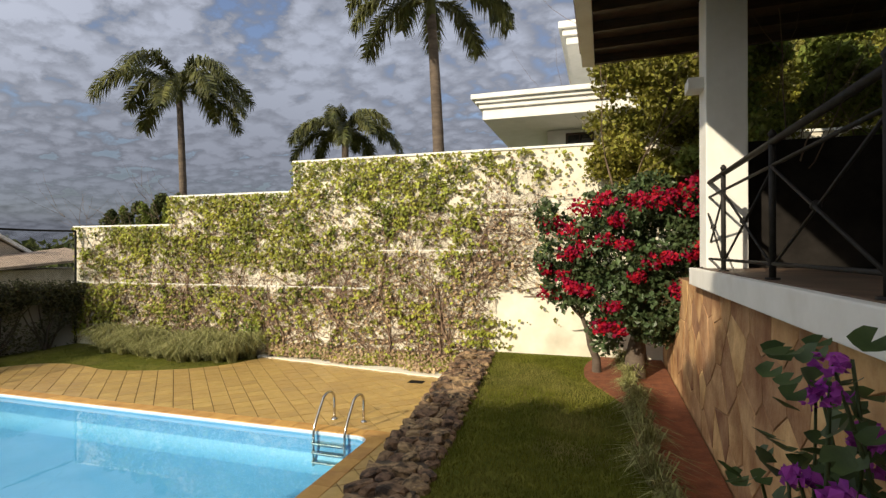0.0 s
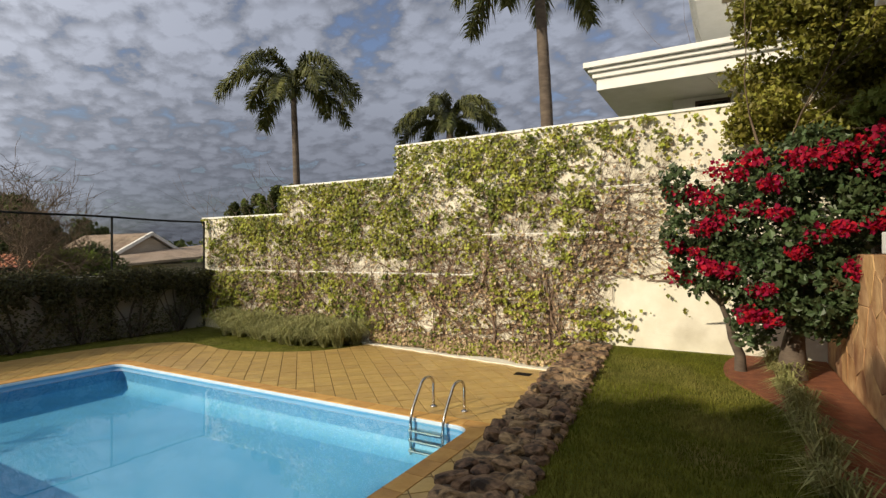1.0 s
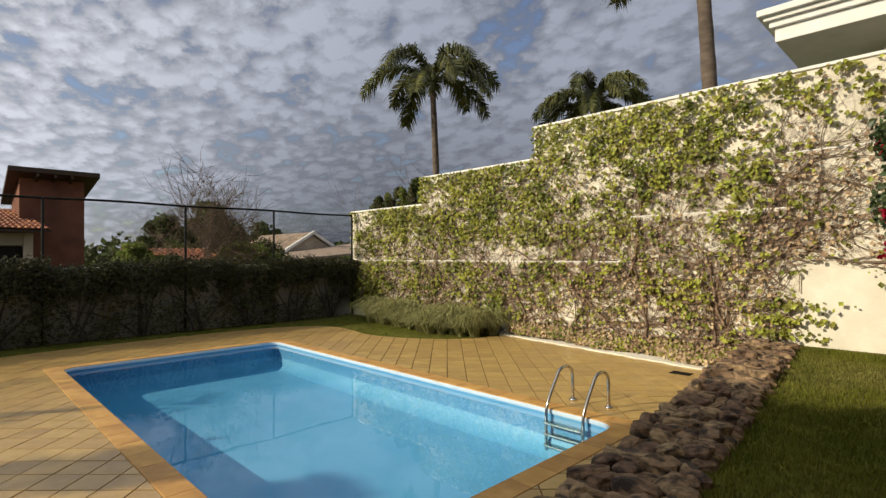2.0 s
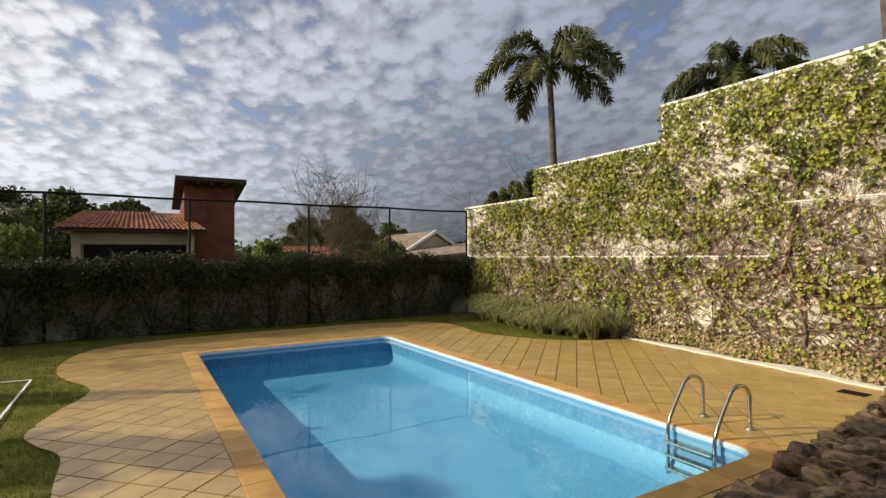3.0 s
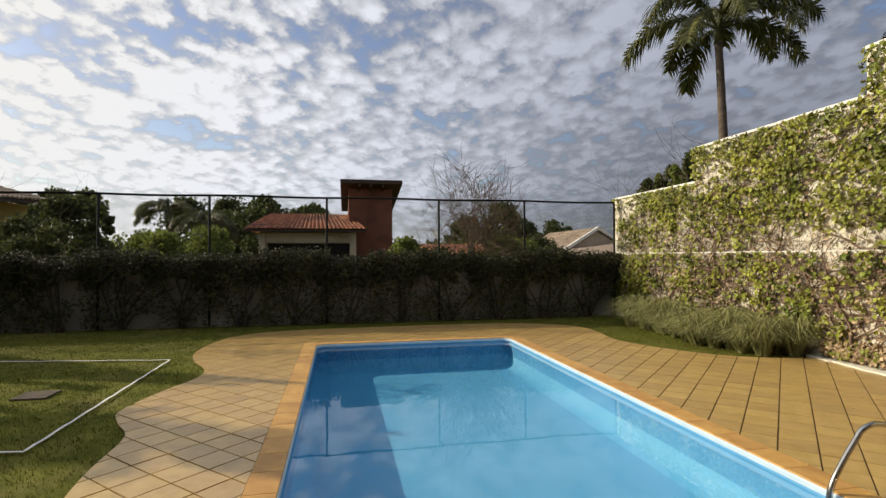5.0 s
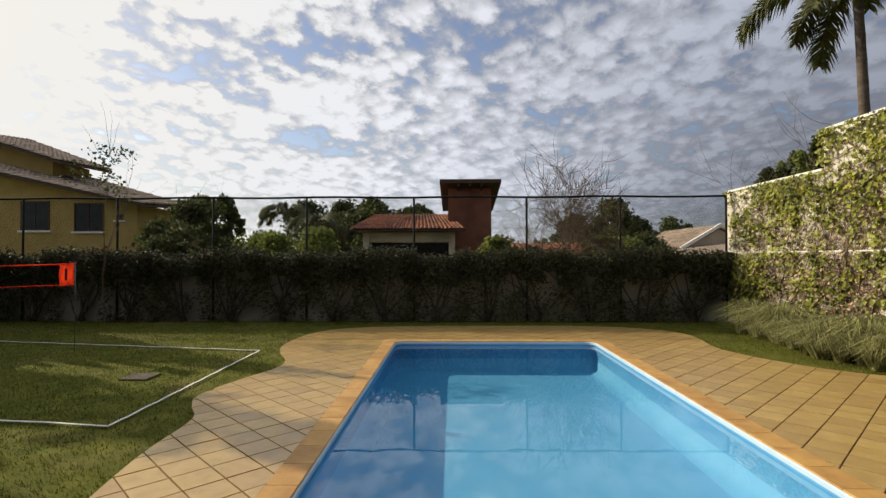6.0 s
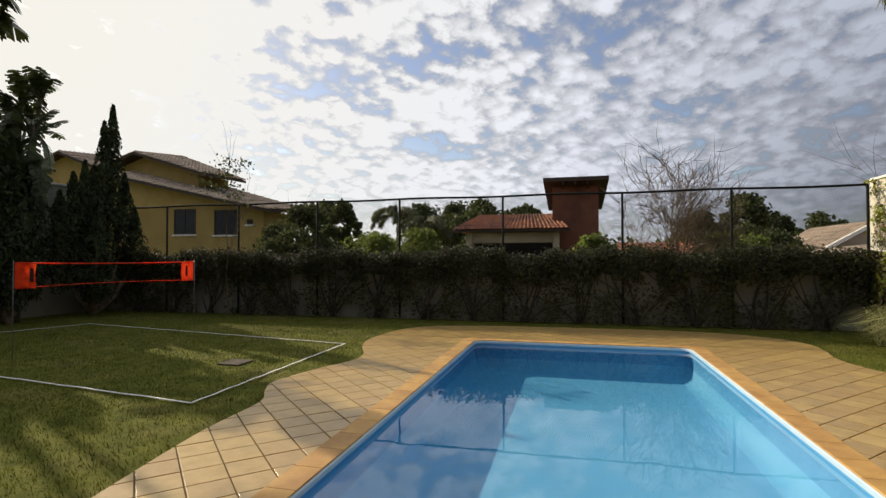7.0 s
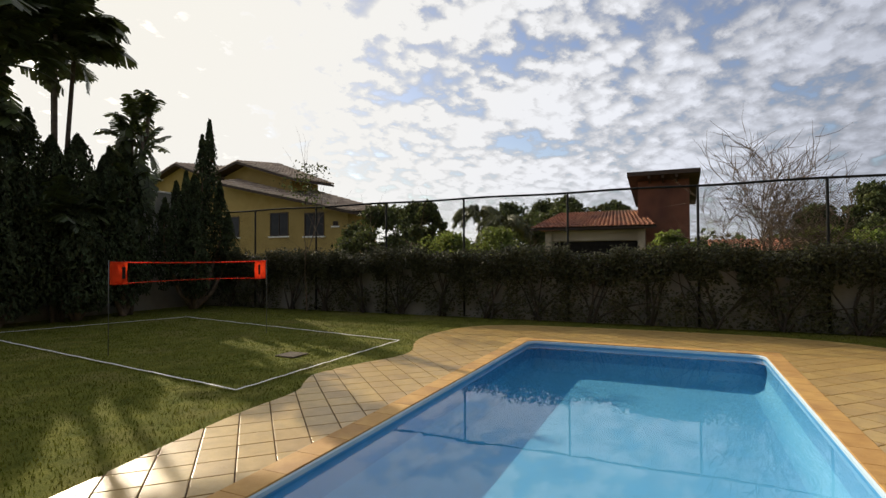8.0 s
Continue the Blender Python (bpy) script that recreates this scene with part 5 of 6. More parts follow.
def bougainvillea():
    rng = random.Random(8)
    b = tagged(empty("bougainvillea", 0.62, 9.9, LAWN_UP), "dark leaved bougainvillea covered with crimson flower clusters", "flowering shrub")
    for foot, way, length, r in (((0.15, 0, 0), (-0.05, -0.05, 1), 1.5, 0.2), ((-0.5, 0.2, 0), (0.12, -0.1, 1), 1.4, 0.09)):
        bm = bmesh.new()
        tips = []
        branch(bm, foot, way, length, r, 0, rng, 4, 0.12, 0.05, tips, 9)
        t = part("trunk", bm, M["palm_bark"], b)
        for k in range(8):
            bm = bmesh.new()
            branch(bm, tips[-1 - k % 2], (rng.gauss(0, .5), rng.gauss(-.2, .4), 1.1), rng.uniform(0.7, 1.1), 0.045, 0, rng, 0, 0.2, 0.0, None, 6)
            part("limb", bm, M["bark"], t)
    P = []
    blobs = [((-0.1, -0.3, 2.35), (1.15, 0.9, 0.85)), ((0.7, -0.2, 2.5), (0.75, 0.8, 0.8)), ((-0.75, -0.3, 2.5), (0.75, 0.6, 0.75)), ((-0.2, -0.4, 1.5), (0.75, 0.6, 0.6)),
             ((0.5, -0.4, 1.45), (0.7, 0.6, 0.6)), ((-1.0, -0.3, 1.75), (0.45, 0.45, 0.6)), ((0.0, -0.3, 3.0), (1.1, 0.7, 0.4)), ((0.95, -0.6, 1.2), (0.35, 0.35, 0.4)), ((-0.35, -0.1, 0.85), (0.35, 0.3, 0.5)), ((0.45, -0.1, 1.0), (0.45, 0.35, 0.45)), ((-1.25, -0.4, 2.9), (0.35, 0.35, 0.35)), ((1.25, -0.5, 3.1), (0.4, 0.4, 0.45)), ((-1.3, -0.4, 2.1), (0.3, 0.3, 0.35)), ((0.4, -0.4, 3.35), (0.4, 0.4, 0.25))]
    for c, s in blobs:
        p, _ = blob_points(int(2300 * s[0] * (s[1] + s[2]) / 1.3), c, s, 0.45)
        P.append(p)
    P = np.concatenate(P)
    hole = np.array([noise.noise(tuple(q * 1.5)) + 0.5 * noise.noise(tuple(q * 4.0)) for q in P])
    P = P[hole > -0.2]
    ob = leaves("foliage", P, 0.10, M["boug_leaf"], b, aspect=1.35)
    ob["kind"] = "stuff"
    # flower clusters
    spots = [(-0.75, -0.9, 3.0), (-0.55, -0.95, 2.9), (-0.35, -0.9, 3.1), (-0.9, -0.85, 2.6), (-0.95, -0.8, 2.2), (-1.0, -0.7, 1.85), (-0.9, -0.75, 1.65), (-1.25, -0.5, 2.75), (-1.35, -0.5, 1.95),
             (0.15, -1.0, 3.05), (0.45, -0.95, 3.1), (0.75, -0.8, 3.15), (1.05, -0.7, 3.3), (1.2, -0.5, 3.5), (0.35, -1.05, 2.1), (0.6, -1.0, 2.15), (0.95, -0.85, 2.2), (1.15, -0.75, 2.35), (0.15, -1.05, 1.85),
             (0.75, -0.95, 1.65), (1.15, -0.75, 1.6), (1.0, -0.8, 1.4), (-0.25, -0.85, 1.35), (-0.4, -0.75, 1.0), (-0.15, -0.75, 0.95), (-0.65, -0.8, 1.6), (1.3, -0.5, 2.6), (-0.15, -0.95, 2.75), (-0.05, -1.0, 2.35),
             (-1.3, -0.4, 1.5), (-0.7, -0.85, 2.3), (0.9, -0.7, 2.95), (-0.35, -0.9, 2.45)]
    for s in spots:
        n = rng.randint(45, 110)
        e = rng.uniform(0.10, 0.20)
        p, _ = blob_points(n, s, (e * 1.4, e, e), 0.2)
        leaves("bract_head", p, 0.075, M["bract"], b, aspect=1.15)["kind"] = "stuff"


bougainvillea()


def tufts(name, spots, count, height, label, group, bend=0.45, mat="tuft"):
    for x, y, z, r in spots:
        a = RNG.uniform(0, 2 * math.pi, count)
        q = r * np.sqrt(RNG.uniform(0, 1, count)) * 0.35
        t = tagged(empty(name, x, y, z), label, "ornamental grass", group=group)
        blades("blade", np.column_stack((q * np.cos(a), q * np.sin(a))), 0.0, height * RNG.uniform(0.7, 1.3), 0.019, M[mat], t, lean=RNG.uniform(1.2, 2.3), bend=bend)["kind"] = "stuff"


tufts("grass_clump", [(x + RNG.uniform(-.12, .12), 11.18 + 0.16 * math.sin(x * 5), -0.02, 0.32) for x in np.linspace(-13.4, -8.3, 22)] + [(x + RNG.uniform(-.15, .15), 10.86 + RNG.uniform(-.16, .16), -0.02, 0.34) for x in np.linspace(-12.7, -8.6, 17)] + [(x + RNG.uniform(-.15, .15), 10.55 + RNG.uniform(-.16, .16), -0.02, 0.3) for x in np.linspace(-11.2, -8.9, 7)],
      230, 0.46, "arching clump of pale green ornamental grass by the wall", "grass clumps at the wall foot")
tufts("edging_grass", [(0.62 + 0.07 * math.sin(y * 4) + 0.02 * (11 - y), y, LAWN_UP, 0.22) for y in np.linspace(4.6, 11.0, 22)], 90, 0.19,
      "pale striped edging grass in the soil bed", "edging grass along the soil bed")


def geranium(x, y, z, seed):
    rng = random.Random(seed)
    g = tagged(empty("geranium", x, y, z), "geranium bush with round leaves and violet flower heads", "flowering plant", group="geraniums at the terrace wall")
    heads, tips = [], []
    for k in range(13):
        a = rng.uniform(0, 2 * math.pi)
        top = Vector((0.30 * math.cos(a) * rng.random() - 0.12, 0.6 * math.sin(a) * rng.random(), rng.uniform(1.0, 1.9)))
        mid = top * 0.5 + Vector((rng.gauss(0, .08), rng.gauss(0, .08), 0))
        pts = spline([Vector((0, 0, 0)), mid, top], 4)
        bm = bmesh.new()
        tube(bm, pts, [0.012 - 0.0007 * i for i in range(len(pts))], 5, cap=False)
        part("stem", bm, M["geranium_leaf"], g)
        tips += pts[3:]
        if k % 2 == 0:
            heads.append(top)
    for p in tips:
        for k in range(3):
            c = p + Vector((rng.gauss(0, .1), rng.gauss(0, .1), rng.gauss(0, .07)))
            bm = bmesh.new()
            n = 10
            r = rng.uniform(0.035, 0.06)
            up = Vector((rng.gauss(0, .5), rng.gauss(0, .5) - 0.3, 1)).normalized()
            s = up.orthogonal().normalized()
            o = up.cross(s)
            mid = bm.verts.new(c - up * r * 0.25)
            ring = [bm.verts.new(c + r * (1 + 0.13 * (i % 2)) * (math.cos(2 * math.pi * i / n) * s + math.sin(2 * math.pi * i / n) * o)) for i in range(n)]
            for i in range(n - 1):
                bm.faces.new((mid, ring[i], ring[i + 1])).smooth = True
            part("leaf", bm, M["geranium_leaf"], g)
    for t in heads:
        p, _ = blob_points(34, t, (0.06, 0.06, 0.045), 0.4)
        leaves("flower_head", p, 0.04, M["violet"], g, aspect=1.1)


geranium(1.2, 2.5, LAWN_UP, 1)
geranium(1.2, 2.0, LAWN_UP, 2)


def juniper(x, y, spires, seed):
    j = tagged(empty("juniper", x, y, -0.03), "dark upright juniper with pointed twisting spires", "conifer", group="junipers along the boundary wall")
    P, D = [], []
    for dx, dy, z0, h, r in spires:
        bm = bmesh.new()
        tube(bm, [(0, 0, 0), (dx * 0.5, dy * 0.5, z0 * 0.6 + 0.2), (dx, dy, z0 + 0.4 * (h - z0)), (dx * 1.05, dy, h - 0.1)], [0.09, 0.07, 0.04, 0.006], 6, cap=False)
        part("limb", bm, M["bark"], j)
        n = int(1500 * (h - z0) * r)
        t = RNG.uniform(0, 1, n) ** 0.8
        a = RNG.uniform(0, 2 * math.pi, n)
        wob = 1 + 0.75 * np.array([noise.noise((math.cos(q) * 1.6 + dx * 5, math.sin(q) * 1.6, w * h * 1.5)) for q, w in zip(a, t)])
        rr = r * np.sin(np.pi * (0.16 + 0.84 * t)) ** 0.75 * wob * np.sqrt(RNG.uniform(0.25, 1, n))
        P.append(np.column_stack((dx + rr * np.cos(a), dy + rr * np.sin(a), z0 + (h - z0) * t)))
        D.append(np.column_stack((np.cos(a), np.sin(a), np.full(n, 0.5))))
    ob = leaves("foliage", np.concatenate(P), 0.15, M["conifer"], j, normals=np.concatenate(D), aspect=2.4, droop=-1.6)
    ob["kind"] = "stuff"


juniper(-13.55, -9.1, ((0, 0, 0.5, 4.5, 0.46), (-0.55, 0.1, 2.2, 6.5, 0.27), (-0.2, 0.15, 2.2, 5.9, 0.25), (0.3, 0, 0.9, 4.6, 0.28), (0.75, 0.1, 0.8, 4.2, 0.28), (1.15, 0.1, 0.7, 3.6, 0.28), (-0.9, 0.2, 0.8, 4.4, 0.3), (-1.05, 0.45, 0.5, 3.3, 0.32), (0.35, .5, .4, 3.0, .5)), 1)
juniper(-11.2, -9.2, ((0, 0, 0.3, 5.2, 0.55), (0.5, 0.1, 0.5, 4.9, 0.48), (-0.5, 0.1, 0.6, 4.7, 0.42)), 2)
juniper(-9.9, -9.2, ((0, 0, 0.3, 5.1, 0.7), (0.7, 0.1, 0.5, 4.9, 0.6), (-0.6, 0.2, 0.5, 4.6, 0.55), (0.2, 0.6, 0.3, 3.0, 0.7)), 3)
juniper(-8.1, -9.3, ((0, 0, 0.2, 5.6, 0.7), (0.7, 0.1, 0.3, 5.2, 0.6), (-0.6, 0.1, 0.3, 5.5, 0.5)), 4)


def paddle(bm, base, d, length, width, rng, droop=0.5):
    """A large leaf blade with a midrib, torn into strips."""
    d = Vector(d).normalized()
    n = 12
    p, pts, tang = Vector(base), [], []
    for i in range(n + 1):
        pts.append(p.copy())
        tang.append(d.copy())
        d = (d + Vector((0, 0, -droop / n * (0.5 + 1.6 * i / n)))).normalized()
        p = p + d * length / n
    side0 = tang[0].cross(Vector((0, 0, 1)))
    side = side0.normalized() if side0.length > 1e-3 else Vector((1, 0, 0))
    tube(bm, pts, [0.025 * (1 - 0.8 * i / n) for i in range(n + 1)], 4, cap=False)
    fold = rng.uniform(0.15, 0.6)
    for s in (-1, 1):
        for i in range(n):
            w = width * math.sin(math.pi * (0.1 + 0.86 * (i + 0.5) / n)) ** 0.6 * rng.uniform(0.8, 1.08)
            hang = Vector((0, 0, -fold - rng.uniform(0.0, 0.2))) * w
            gap = rng.choice((0.0, 0.0, 0.05, 0.4))
            a, b = pts[i], pts[i].lerp(pts[i + 1], 1 - 0.1 * gap)
            tip = tang[i] * w * 0.35
            c = b + side * s * w + hang + tip - tang[i] * gap * 0.12
            e = a + side * s * w + hang + tip
            v = [bm.verts.new(q) for q in (a, b, c, e)]
            bm.faces.new(v)


def giant_strelitzia(x, y, stems, seed, count=17, spread=75, dry=3):
    rng = random.Random(seed)
    g = tagged(empty("bird_of_paradise_tree", x, y, -0.03), "tall clump of giant bird of paradise with torn paddle leaves", "tree", group="bird of paradise trees")
    for dx, dy, h, size in stems:
        bm = bmesh.new()
        top = Vector((dx, dy, h))
        pts = spline([Vector((dx * 0.2, dy * 0.2, 0)), Vector((dx * 0.5, dy * 0.5, h * 0.5)), top], 6)
        tube(bm, pts, [0.07 - 0.02 * i / len(pts) for i in range(len(pts))], 9)
        part("trunk", bm, M["palm_bark"], g)
        az0 = rng.uniform(0, math.pi)
        for k in range(count):
            f = (2 * k - count + 1) / (count - 1)
            az = az0 + rng.gauss(0, 0.6) + (0 if f > 0 else math.pi)
            tilt = radians(abs(f) * spread + rng.uniform(0, 14))
            d = Vector((math.cos(az) * math.sin(tilt), math.sin(az) * math.sin(tilt), math.cos(tilt)))
            stalk = rng.uniform(0.35, 0.95) * size
            bm = bmesh.new()
            b0 = top + Vector((0, 0, -0.3))
            b1 = b0 + d * stalk
            tube(bm, [b0, b1], [0.04, 0.025], 5, cap=False)
            paddle(bm, b1, d, rng.uniform(1.2, 1.8) * size, rng.uniform(0.5, 0.66) * size, rng, rng.uniform(0.5, 1.4))
            part("leaf", bm, M["broad_leaf"], g)
        # old hanging leaves
        for k in range(dry if size > 0.35 else 0):
            az = rng.uniform(0, 2 * math.pi)
            d = Vector((math.cos(az), math.sin(az), -0.5))
            bm = bmesh.new()
            foot = pts[max(4, len(pts) - 1 - k)] + Vector((0, 0, -0.25))
            paddle(bm, foot, d, rng.uniform(0.9, 1.4), 0.30, rng, 4.0)
            part("dry_leaf", bm, M["broad_leaf"], g)


giant_strelitzia(-11.4, -9.35, ((-0.65, 0.1, 6.4, 0.42), (-0.1, 0.1, 6.1, 0.42), (-0.35, 0.2, 5.3, 0.45), (0.0, -0.1, 5.6, 0.42), (0.05, 0.2, 4.0, 0.5)), 4, 9, 50, 3)
giant_strelitzia(-9.5, -9.45, ((0.05, 0, 7.7, 0.85), (-0.05, -0.3, 8.3, 0.8), (0.15, 0.2, 8.0, 0.85), (0.4, 0.3, 2.9, 0.55), (-0.7, 0.2, 3.1, 0.55), (-0.45, 0, 7.5, 0.6)), 5, 24, 70, 1)
giant_strelitzia(-8.1, -9.5, ((0.0, 0.1, 7.9, 0.85), (0.9, 0, 7.4, 0.85), (-0.15, 0.2, 6.8, 0.7), (0.4, -0.2, 5.4, 0.7)), 7, 16, 70, 4)
# unseen clump, added and sized to cast shade on the terrace wall
giant_strelitzia(-5.4, -9.5, ((0.0, 0.1, 8.4, 1.0), (0.8, 0.2, 9.0, 1.0), (1.5, 0, 8.8, 1.0), (-0.6, 0.1, 8.8, 1.0), (0.3, -0.3, 7.2, 1.0), (-1.2, 0.1, 8.9, 0.9)), 6, 18, 75, 2)


# ---- trees beyond the garden ----
def bare_tree(x, y, h, seed):
    rng = random.Random(seed)
    t = tagged(empty("bare_tree", x, y, -0.03), "leafless pale tree with a haze of fine twigs", "tree")
    for k in range(6):
        bm = bmesh.new()
        branch(bm, (0, 0, 0.1), (rng.gauss(0, .28), rng.gauss(0, .33), 1), h * 0.66, 0.05, 3, rng, 5, 0.15, 0.05, None, 5, 0.009)
        part("limb", bm, M["bark"], t)


bare_tree(-18.2, 7.7, 3.9, 4)
bare_tree(-19.0, 8.5, 3.2, 5)
crown_tree("slender_tree", -14.44, -5.05, 4.9, 0.85, M["tree_leaf"], 31, "slender young tree with sparse leaves by the wall", 20, 15, 0.10, 0.03, 0.68)
crown_tree("dark_bush", -17.2, -4.0, 3.5, 1.3, M["tree_leaf"], 32, "dark round bush behind the fence", 22, 200, 0.16, 0.08, 0.15, category="bush")
crown_tree("dark_bush", -18.5, -5.6, 3.0, 1.1, M["tree_leaf"], 33, "dark round bush behind the fence", 18, 180, 0.16, 0.08, 0.15, category="bush")
for k, (x, y, h, r, m) in enumerate(((-20.5, -2.6, 2.5, 1.2, "tree_light"), (-22.5, -3.8, 2.7, 1.4, "tree_light"), (-24.0, -1.8, 2.9, 1.3, "tree_light"), (-17.0, 5.6, 2.3, 0.8, "tree_light"), (-17.9, 6.9, 1.9, 0.8, "tree_leaf"),
                                     (-19.5, 9.6, 2.4, 1.0, "tree_light"), (-21, 11.0, 2.3, 1.2, "tree_light"), (-26.5, 9.6, 2.5, 1.3, "tree_light"), (-24, 12.6, 2.6, 1.4, "tree_leaf"))):
    crown_tree("garden_tree", x, y, h, r, M[m], 80 + k, "leafy garden tree beyond the fence", 34, 150, 0.14, 0.07, 0.2)
for k, (x, y) in enumerate(((-32.9, -6.1), (-30.5, -3.6))):
    p = palm(x, y, 0.0, 4.1 - 0.9 * k, 2.2, 50 + k, r=0.1, count=12)
    tagged(p, "small feathery palm beyond the fence", group="small palms beyond the fence")
for k, (x, y, h, r) in enumerate(((-45, 17.6, 6.4, 2.4), (-46, 14.9, 5.2, 1.9), (-60, -8, 8.0, 3.5), (-62, -13, 8.2, 3.2), (-42, -2, 6.2, 2.4), (-45, -5.5, 5.2, 2.4), (-58, -24, 8.6, 2.4), (-59, -27, 8.2, 2.2), (-41.5, -13.9, 6.7, 1.6), (-48, 21, 5.0, 2.2), (-50, 25, 5.2, 2.4), (-40, 1.5, 5.5, 2.2))):
    crown_tree("far_tree", x, y, h, r, M["tree_leaf"], 110 + k, "tall dark tree in the distance", 38, 130, 0.34, 0.18, 0.25)


def far_woods():
    P = []
    for k in range(330):
        a = radians(115 + 150 * k / 330 + RNG.uniform(-.3, .3))
        d = RNG.uniform(62, 125)
        h = RNG.uniform(2.0, 4.6) * d / 75
        c = (d * math.cos(a), d * math.sin(a), h * 0.4)
        p, _ = blob_points(70, c, (3.0, 3.0, h * 0.62), 0.4)
        P.append(p)
    ob = leaves("far_woods", np.concatenate(P), 1.0, M["tree_leaf"], aspect=1.4)
    tagged(ob, "belt of dark woods on the horizon", "woods", kind="stuff")


far_woods()


# ---- lawn grass ----
def grass_field():
    left = spline([(-2.2, 2.05, 0), (-3.76, 1.8, 0), (-5.3, 1.55, 0), (-6.3, 1.5, 0), (-6.8, 1.25, 0), (-7.25, 1.1, 0), (-8.0, 1.25, 0), (-8.8, 1.52, 0), (-9.4, 1.48, 0), (-10.2, 1.12, 0), (-11.0, 0.95, 0), (-12.0, 1.02, 0), (-12.8, 1.3, 0), (-13.3, 1.9, 0), (-13.55, 2.9, 0), (-13.65, 4.5, 0), (-13.7, 6.2, 0), (-13.6, 7.6, 0), (-13.35, 8.5, 0), (-12.9, 9.1, 0), (-12.3, 9.38, 0), (-11.6, 9.35, 0), (-10.8, 9.2, 0), (-10.2, 9.25, 0), (-9.5, 9.5, 0), (-8.8, 9.95, 0), (-8.3, 10.6, 0), (-8.05, 11.46, 0)], 8)
    return [(p.x, p.y - 0.05) for p in left]


DECK_EDGE = grass_field()


def inside(pts, poly):
    x, y = pts[:, 0], pts[:, 1]
    res = np.zeros(len(pts), bool)
    n = len(poly)
    for i in range(n):
        (xa, ya), (xb, yb) = poly[i], poly[(i + 1) % n]
        hit = ((ya > y) != (yb > y)) & (x < (xb - xa) * (y - ya) / (yb - ya + 1e-12) + xa)
        res ^= hit
    return res


DECK = DECK_EDGE + [(-2.6, 11.41), (-2.6, 2.05)]
n = 170000
q = np.column_stack((-14.75 + 13.0 * RNG.uniform(0, 1, n) ** 0.85 * 1.0, RNG.uniform(-10.1, 11.3, n)))
q = q[~inside(q, DECK) & (q[:, 0] < -2.0)]
q = q[~((q[:, 1] > 2.0) & (q[:, 0] > -12.5) & (q[:, 0] > -8.0))]
ob = blades("lawn_grass", q, -0.03, 0.034, 0.012, M["grass"])
tagged(ob, "short mown grass of the garden lawn", "grass", kind="stuff")
n = 90000
q = np.column_stack((RNG.uniform(-2.3, 1.2, n), RNG.uniform(2.5, 11.35, n)))
sl = np.array([stone_edge(y)[1] for y in q[:, 1]])
q = q[q[:, 0] > sl - 0.03]
soil_x = np.interp(q[:, 1], (4.0, 5.5, 6.6, 7.6, 8.6, 9.6, 10.6, 11.3), (0.75, 0.85, 0.6, 0.72, 0.35, -0.05, -0.1, 0.1))
q = q[(q[:, 0] < soil_x + RNG.normal(0, 0.08, len(q)))]
ob = blades("raised_lawn_grass", q, LAWN_UP - 0.01, 0.05, 0.012, M["grass"])
tagged(ob, "short mown grass of the raised lawn", "grass", kind="stuff")


# ---- stone wall pieces ----
def build_stone_wall():
    ys = np.linspace(2.0, 11.56, 24)
    bm = bmesh.new()
    prism(bm, [(stone_edge(y)[0] + 0.05, y) for y in ys] + [(stone_edge(y)[1] - 0.05, y) for y in ys[::-1]], -0.1, 0.49)
    wall = structure(link("stone_wall", bm, M["mortar"]), "low dry stone wall of dark rough boulders along the deck", "stone wall")
    rng = random.Random(12)
    kinds = []
    for k in range(9):
        bm = bmesh.new()
        bmesh.ops.create_icosphere(bm, subdivisions=2, radius=0.5)
        for v in bm.verts:
            w = Vector((math.copysign(abs(v.co.x) ** 0.62, v.co.x), math.copysign(abs(v.co.y) ** 0.62, v.co.y), math.copysign(abs(v.co.z) ** 0.7, v.co.z))) * 0.62
            f = 1 + 0.34 * noise.noise(v.co * 2.4 + Vector((k * 9.1, 0, 0))) + 0.20 * noise.noise(v.co * 5.5 + Vector((0, k * 5.3, 0)))
            v.co = w * f
        me = bpy.data.meshes.new("stone")
        bm.to_mesh(me)
        bm.free()
        me.materials.append(M["stone"])
        kinds.append(me)

    def put(x, y, z, sx, sy, sz):
        ob = new("stone", rng.choice(kinds))
        ob.parent = wall
        ob.matrix_basis = pose(x, y, z, rng.uniform(-14, 14), rng.uniform(-14, 14), rng.uniform(0, 360)) @ Matrix.Diagonal((sx, sy, sz, 1))
    y = 2.1
    while y < 11.3:
        l, r = stone_edge(y)
        step = rng.uniform(0.15, 0.25)
        cuts = sorted((l + 0.03, l + (r - l) * rng.uniform(0.18, 0.32), l + (r - l) * rng.uniform(0.42, 0.56), l + (r - l) * rng.uniform(0.68, 0.82), r - 0.03))
        for a, b in zip(cuts, cuts[1:]):
            put((a + b) / 2, y + rng.uniform(-.05, .05), 0.485 + rng.uniform(-0.035, 0.035), (b - a) * 1.35, step * 1.4, rng.uniform(0.13, 0.20))
        for side, x in ((0, l + 0.05), (1, r - 0.05)):
            for z in ((0.1, 0.3) if side == 0 else (0.42,)):
                put(x, y + rng.uniform(-.06, .06), z, 0.22, step * 1.45, 0.26)
        y += step


build_stone_wall()


# ---- deck tiles ----
def area(p):
    return 0.5 * sum(p[i][0] * p[(i + 1) % len(p)][1] - p[(i + 1) % len(p)][0] * p[i][1] for i in range(len(p)))


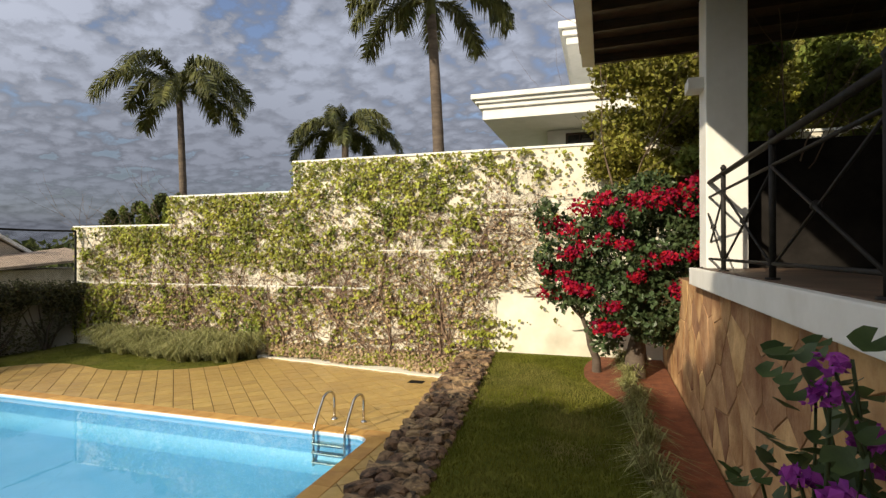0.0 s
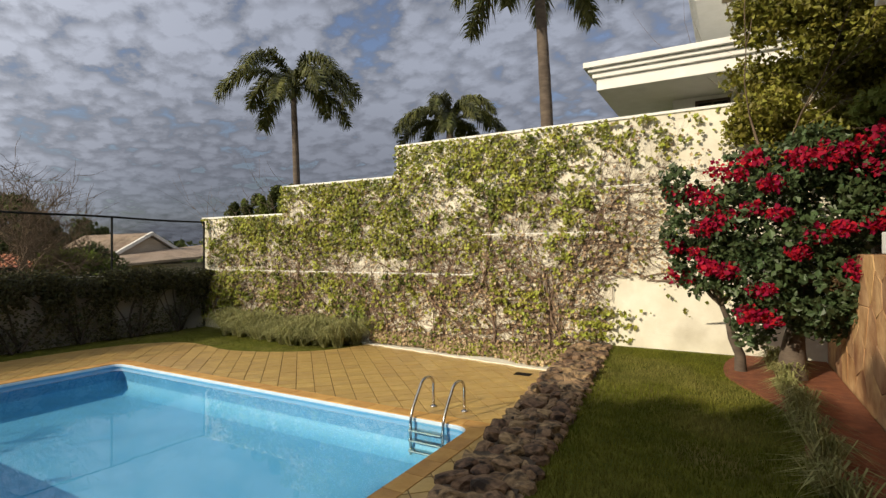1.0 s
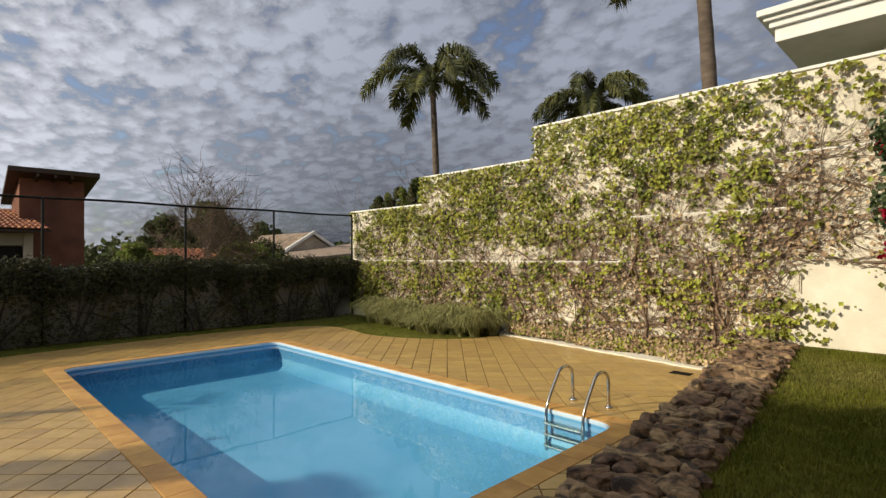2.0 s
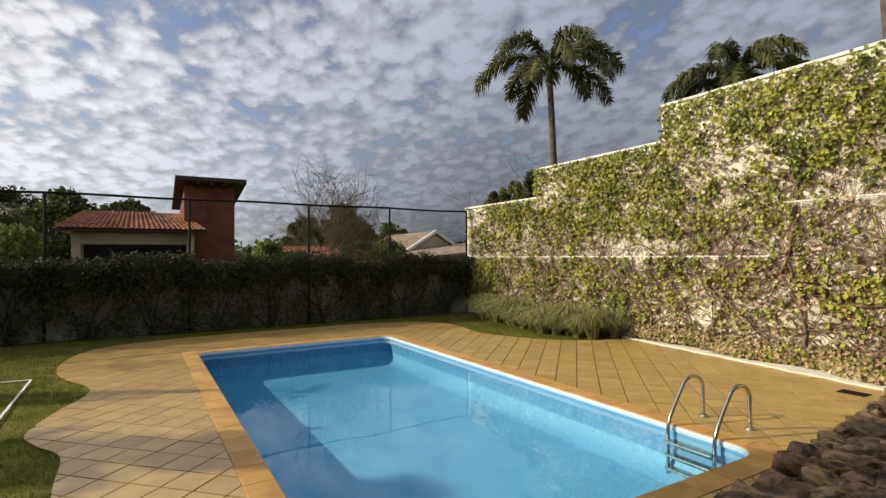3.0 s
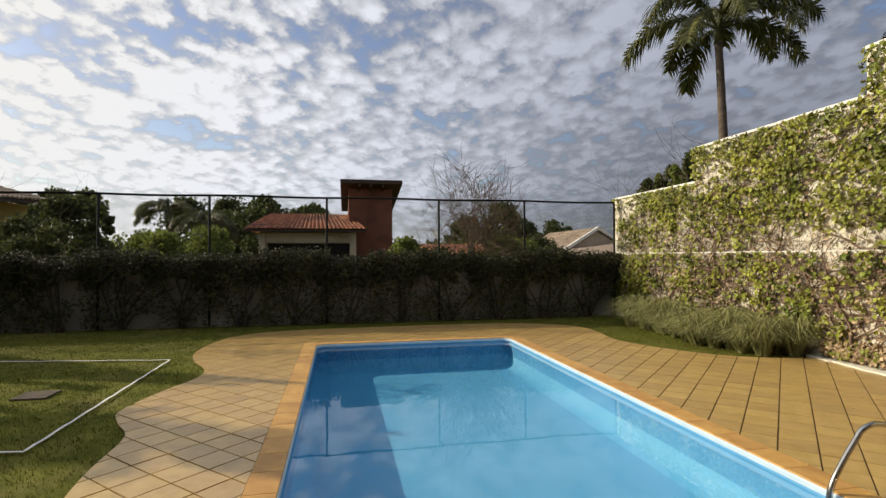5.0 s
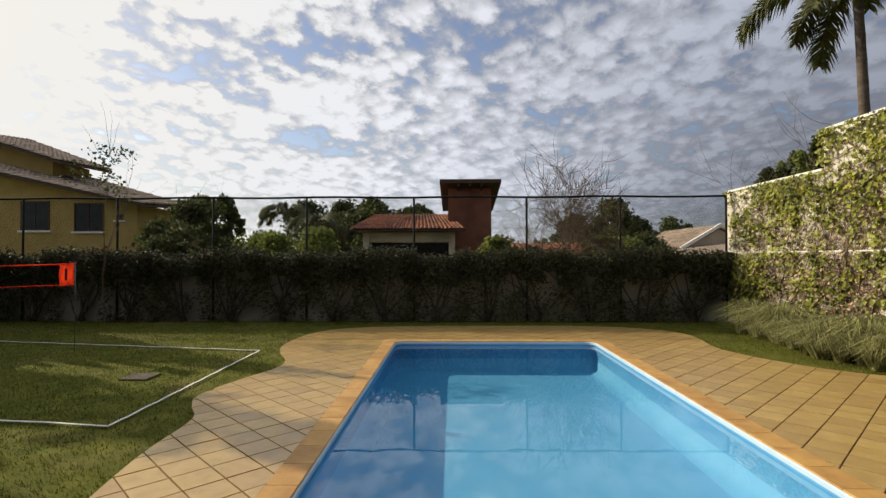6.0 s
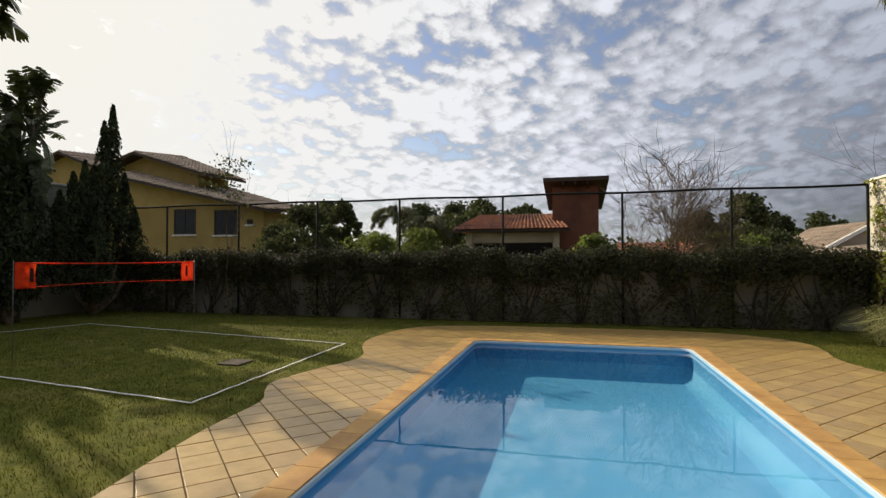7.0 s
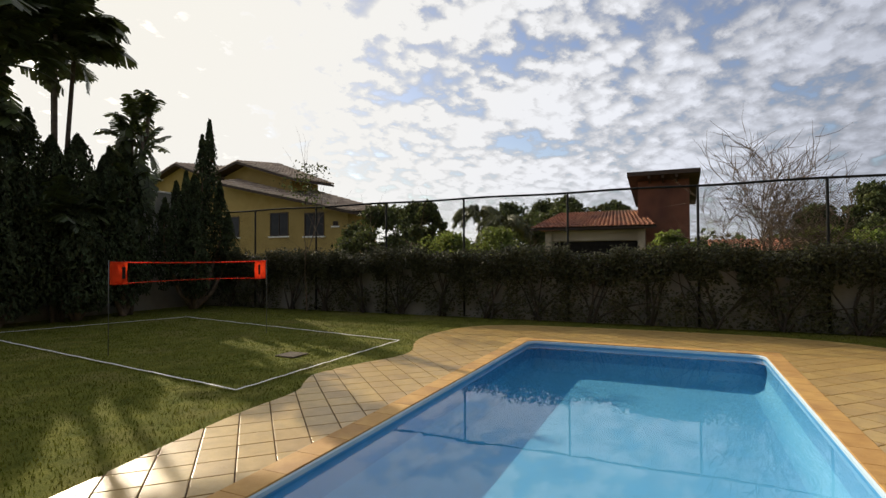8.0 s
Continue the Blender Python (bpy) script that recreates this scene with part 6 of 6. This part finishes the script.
def build_deck():
    x0, y0, x1, y1 = POOL
    w = COPE + 0.004
    se = lambda y: stone_edge(y)[0] - 0.02
    base = DECK_EDGE + [(se(11.41), 11.41), (se(7.2), 7.2), (se(2.05), 2.05)]
    if area(base) < 0:
        base = base[::-1]
    cut = lambda poly, *lines: [poly := clip_poly(poly, *l) for l in lines][-1]
    yl, yr, xf, xn = y0 - w, y1 + w, x0 - w, x1 + w
    regions = [cut(base, ((50, yl), (-50, yl))),
               cut(base, ((-50, yr), (50, yr))),
               cut(base, ((-50, yl), (50, yl)), ((50, yr), (-50, yr)), ((xf, -50), (xf, 50))),
               cut(base, ((-50, yl), (50, yl)), ((50, yr), (-50, yr)), ((xn, 50), (xn, -50)))]
    deck = structure(new("deck"), "ochre square stone tiles laid diagonally round the pool", "pool deck")
    bed = bmesh.new()
    s = 0.31
    g = 0.007
    u, v = Vector((1, 1)).normalized(), Vector((-1, 1)).normalized()
    h = s / 2 - g

    def tile_verts(poly, lift):
        n = len(poly)
        cx, cy = sum(p[0] for p in poly) / n, sum(p[1] for p in poly) / n
        V = [(p[0], p[1], -0.03) for p in poly] + [(p[0], p[1], lift - 0.001) for p in poly] + [(p[0] + (cx - p[0]) * 0.035, p[1] + (cy - p[1]) * 0.035, lift) for p in poly]
        F = []
        for k in (0, n):
            F += [(k + i, k + (i + 1) % n, k + n + (i + 1) % n, k + n + i) for i in range(n)]
        F.append(tuple(range(2 * n, 3 * n)))
        return V, F
    whole = None
    count = 0
    RV, RF = [], []
    rng = random.Random(3)
    for i in range(-60, 60):
        for j in range(-60, 60):
            for side, reg in enumerate(regions):
                # the wide side by the creeper wall was laid from its own starting line
                c = u * (i * s) + v * (j * s) + u * (0.143 if side == 1 else 0.293) + v * 0.377
                if not (-14 < c.x < -1.5 and 0.5 < c.y < 11.6):
                    continue
                sq = [tuple(c + u * a * h + v * b * h) for a, b in ((-1, -1), (1, -1), (1, 1), (-1, 1))]
                cell = [tuple(c + u * a * s / 2 + v * b * s / 2) for a, b in ((-1, -1), (1, -1), (1, 1), (-1, 1))]
                p = reg
                for k in range(4):
                    p = clip_poly(p, cell[k], cell[(k + 1) % 4])
                    if len(p) < 3:
                        break
                if len(p) > 2 and area(p) > 0.001:
                    prism(bed, p, -0.06, -0.013)
                p = reg
                for k in range(4):
                    p = clip_poly(p, sq[k], sq[(k + 1) % 4])
                    if len(p) < 3:
                        break
                if len(p) < 3 or area(p) < 0.002:
                    continue
                full = area(p) > 0.995 * (2 * h) ** 2
                lift = rng.uniform(-0.0015, 0.0015)
                if count < 300 and (c.y > 7 or c.x > -9.3) and c.x > -9.6:
                    count += 1
                    if full:
                        if whole is None:
                            V, F = tile_verts([tuple(u * a * h + v * b * h) for a, b in ((-1, -1), (1, -1), (1, 1), (-1, 1))], 0.0)
                            whole = bpy.data.meshes.new("tile")
                            whole.from_pydata(V, [], F)
                            whole.materials.append(M["tile"])
                        ob = new("tile", whole)
                        ob.location = (c.x, c.y, lift)
                    else:
                        V, F = tile_verts([(a - c.x, b - c.y) for a, b in p], lift)
                        ob = mesh_of("tile", V, F, M["tile"])
                        ob.location = (c.x, c.y, 0)
                    ob.parent = deck
                else:
                    V, F = tile_verts(p, lift)
                    o = len(RV)
                    RV += V
                    RF += [tuple(o + q for q in f) for f in F]
    part("joint_bed", bed, M["joint"], deck)
    ob = mesh_of("far_tiles", RV, RF, M["tile_rest"], deck)
    ob["kind"] = "stuff"


build_deck()
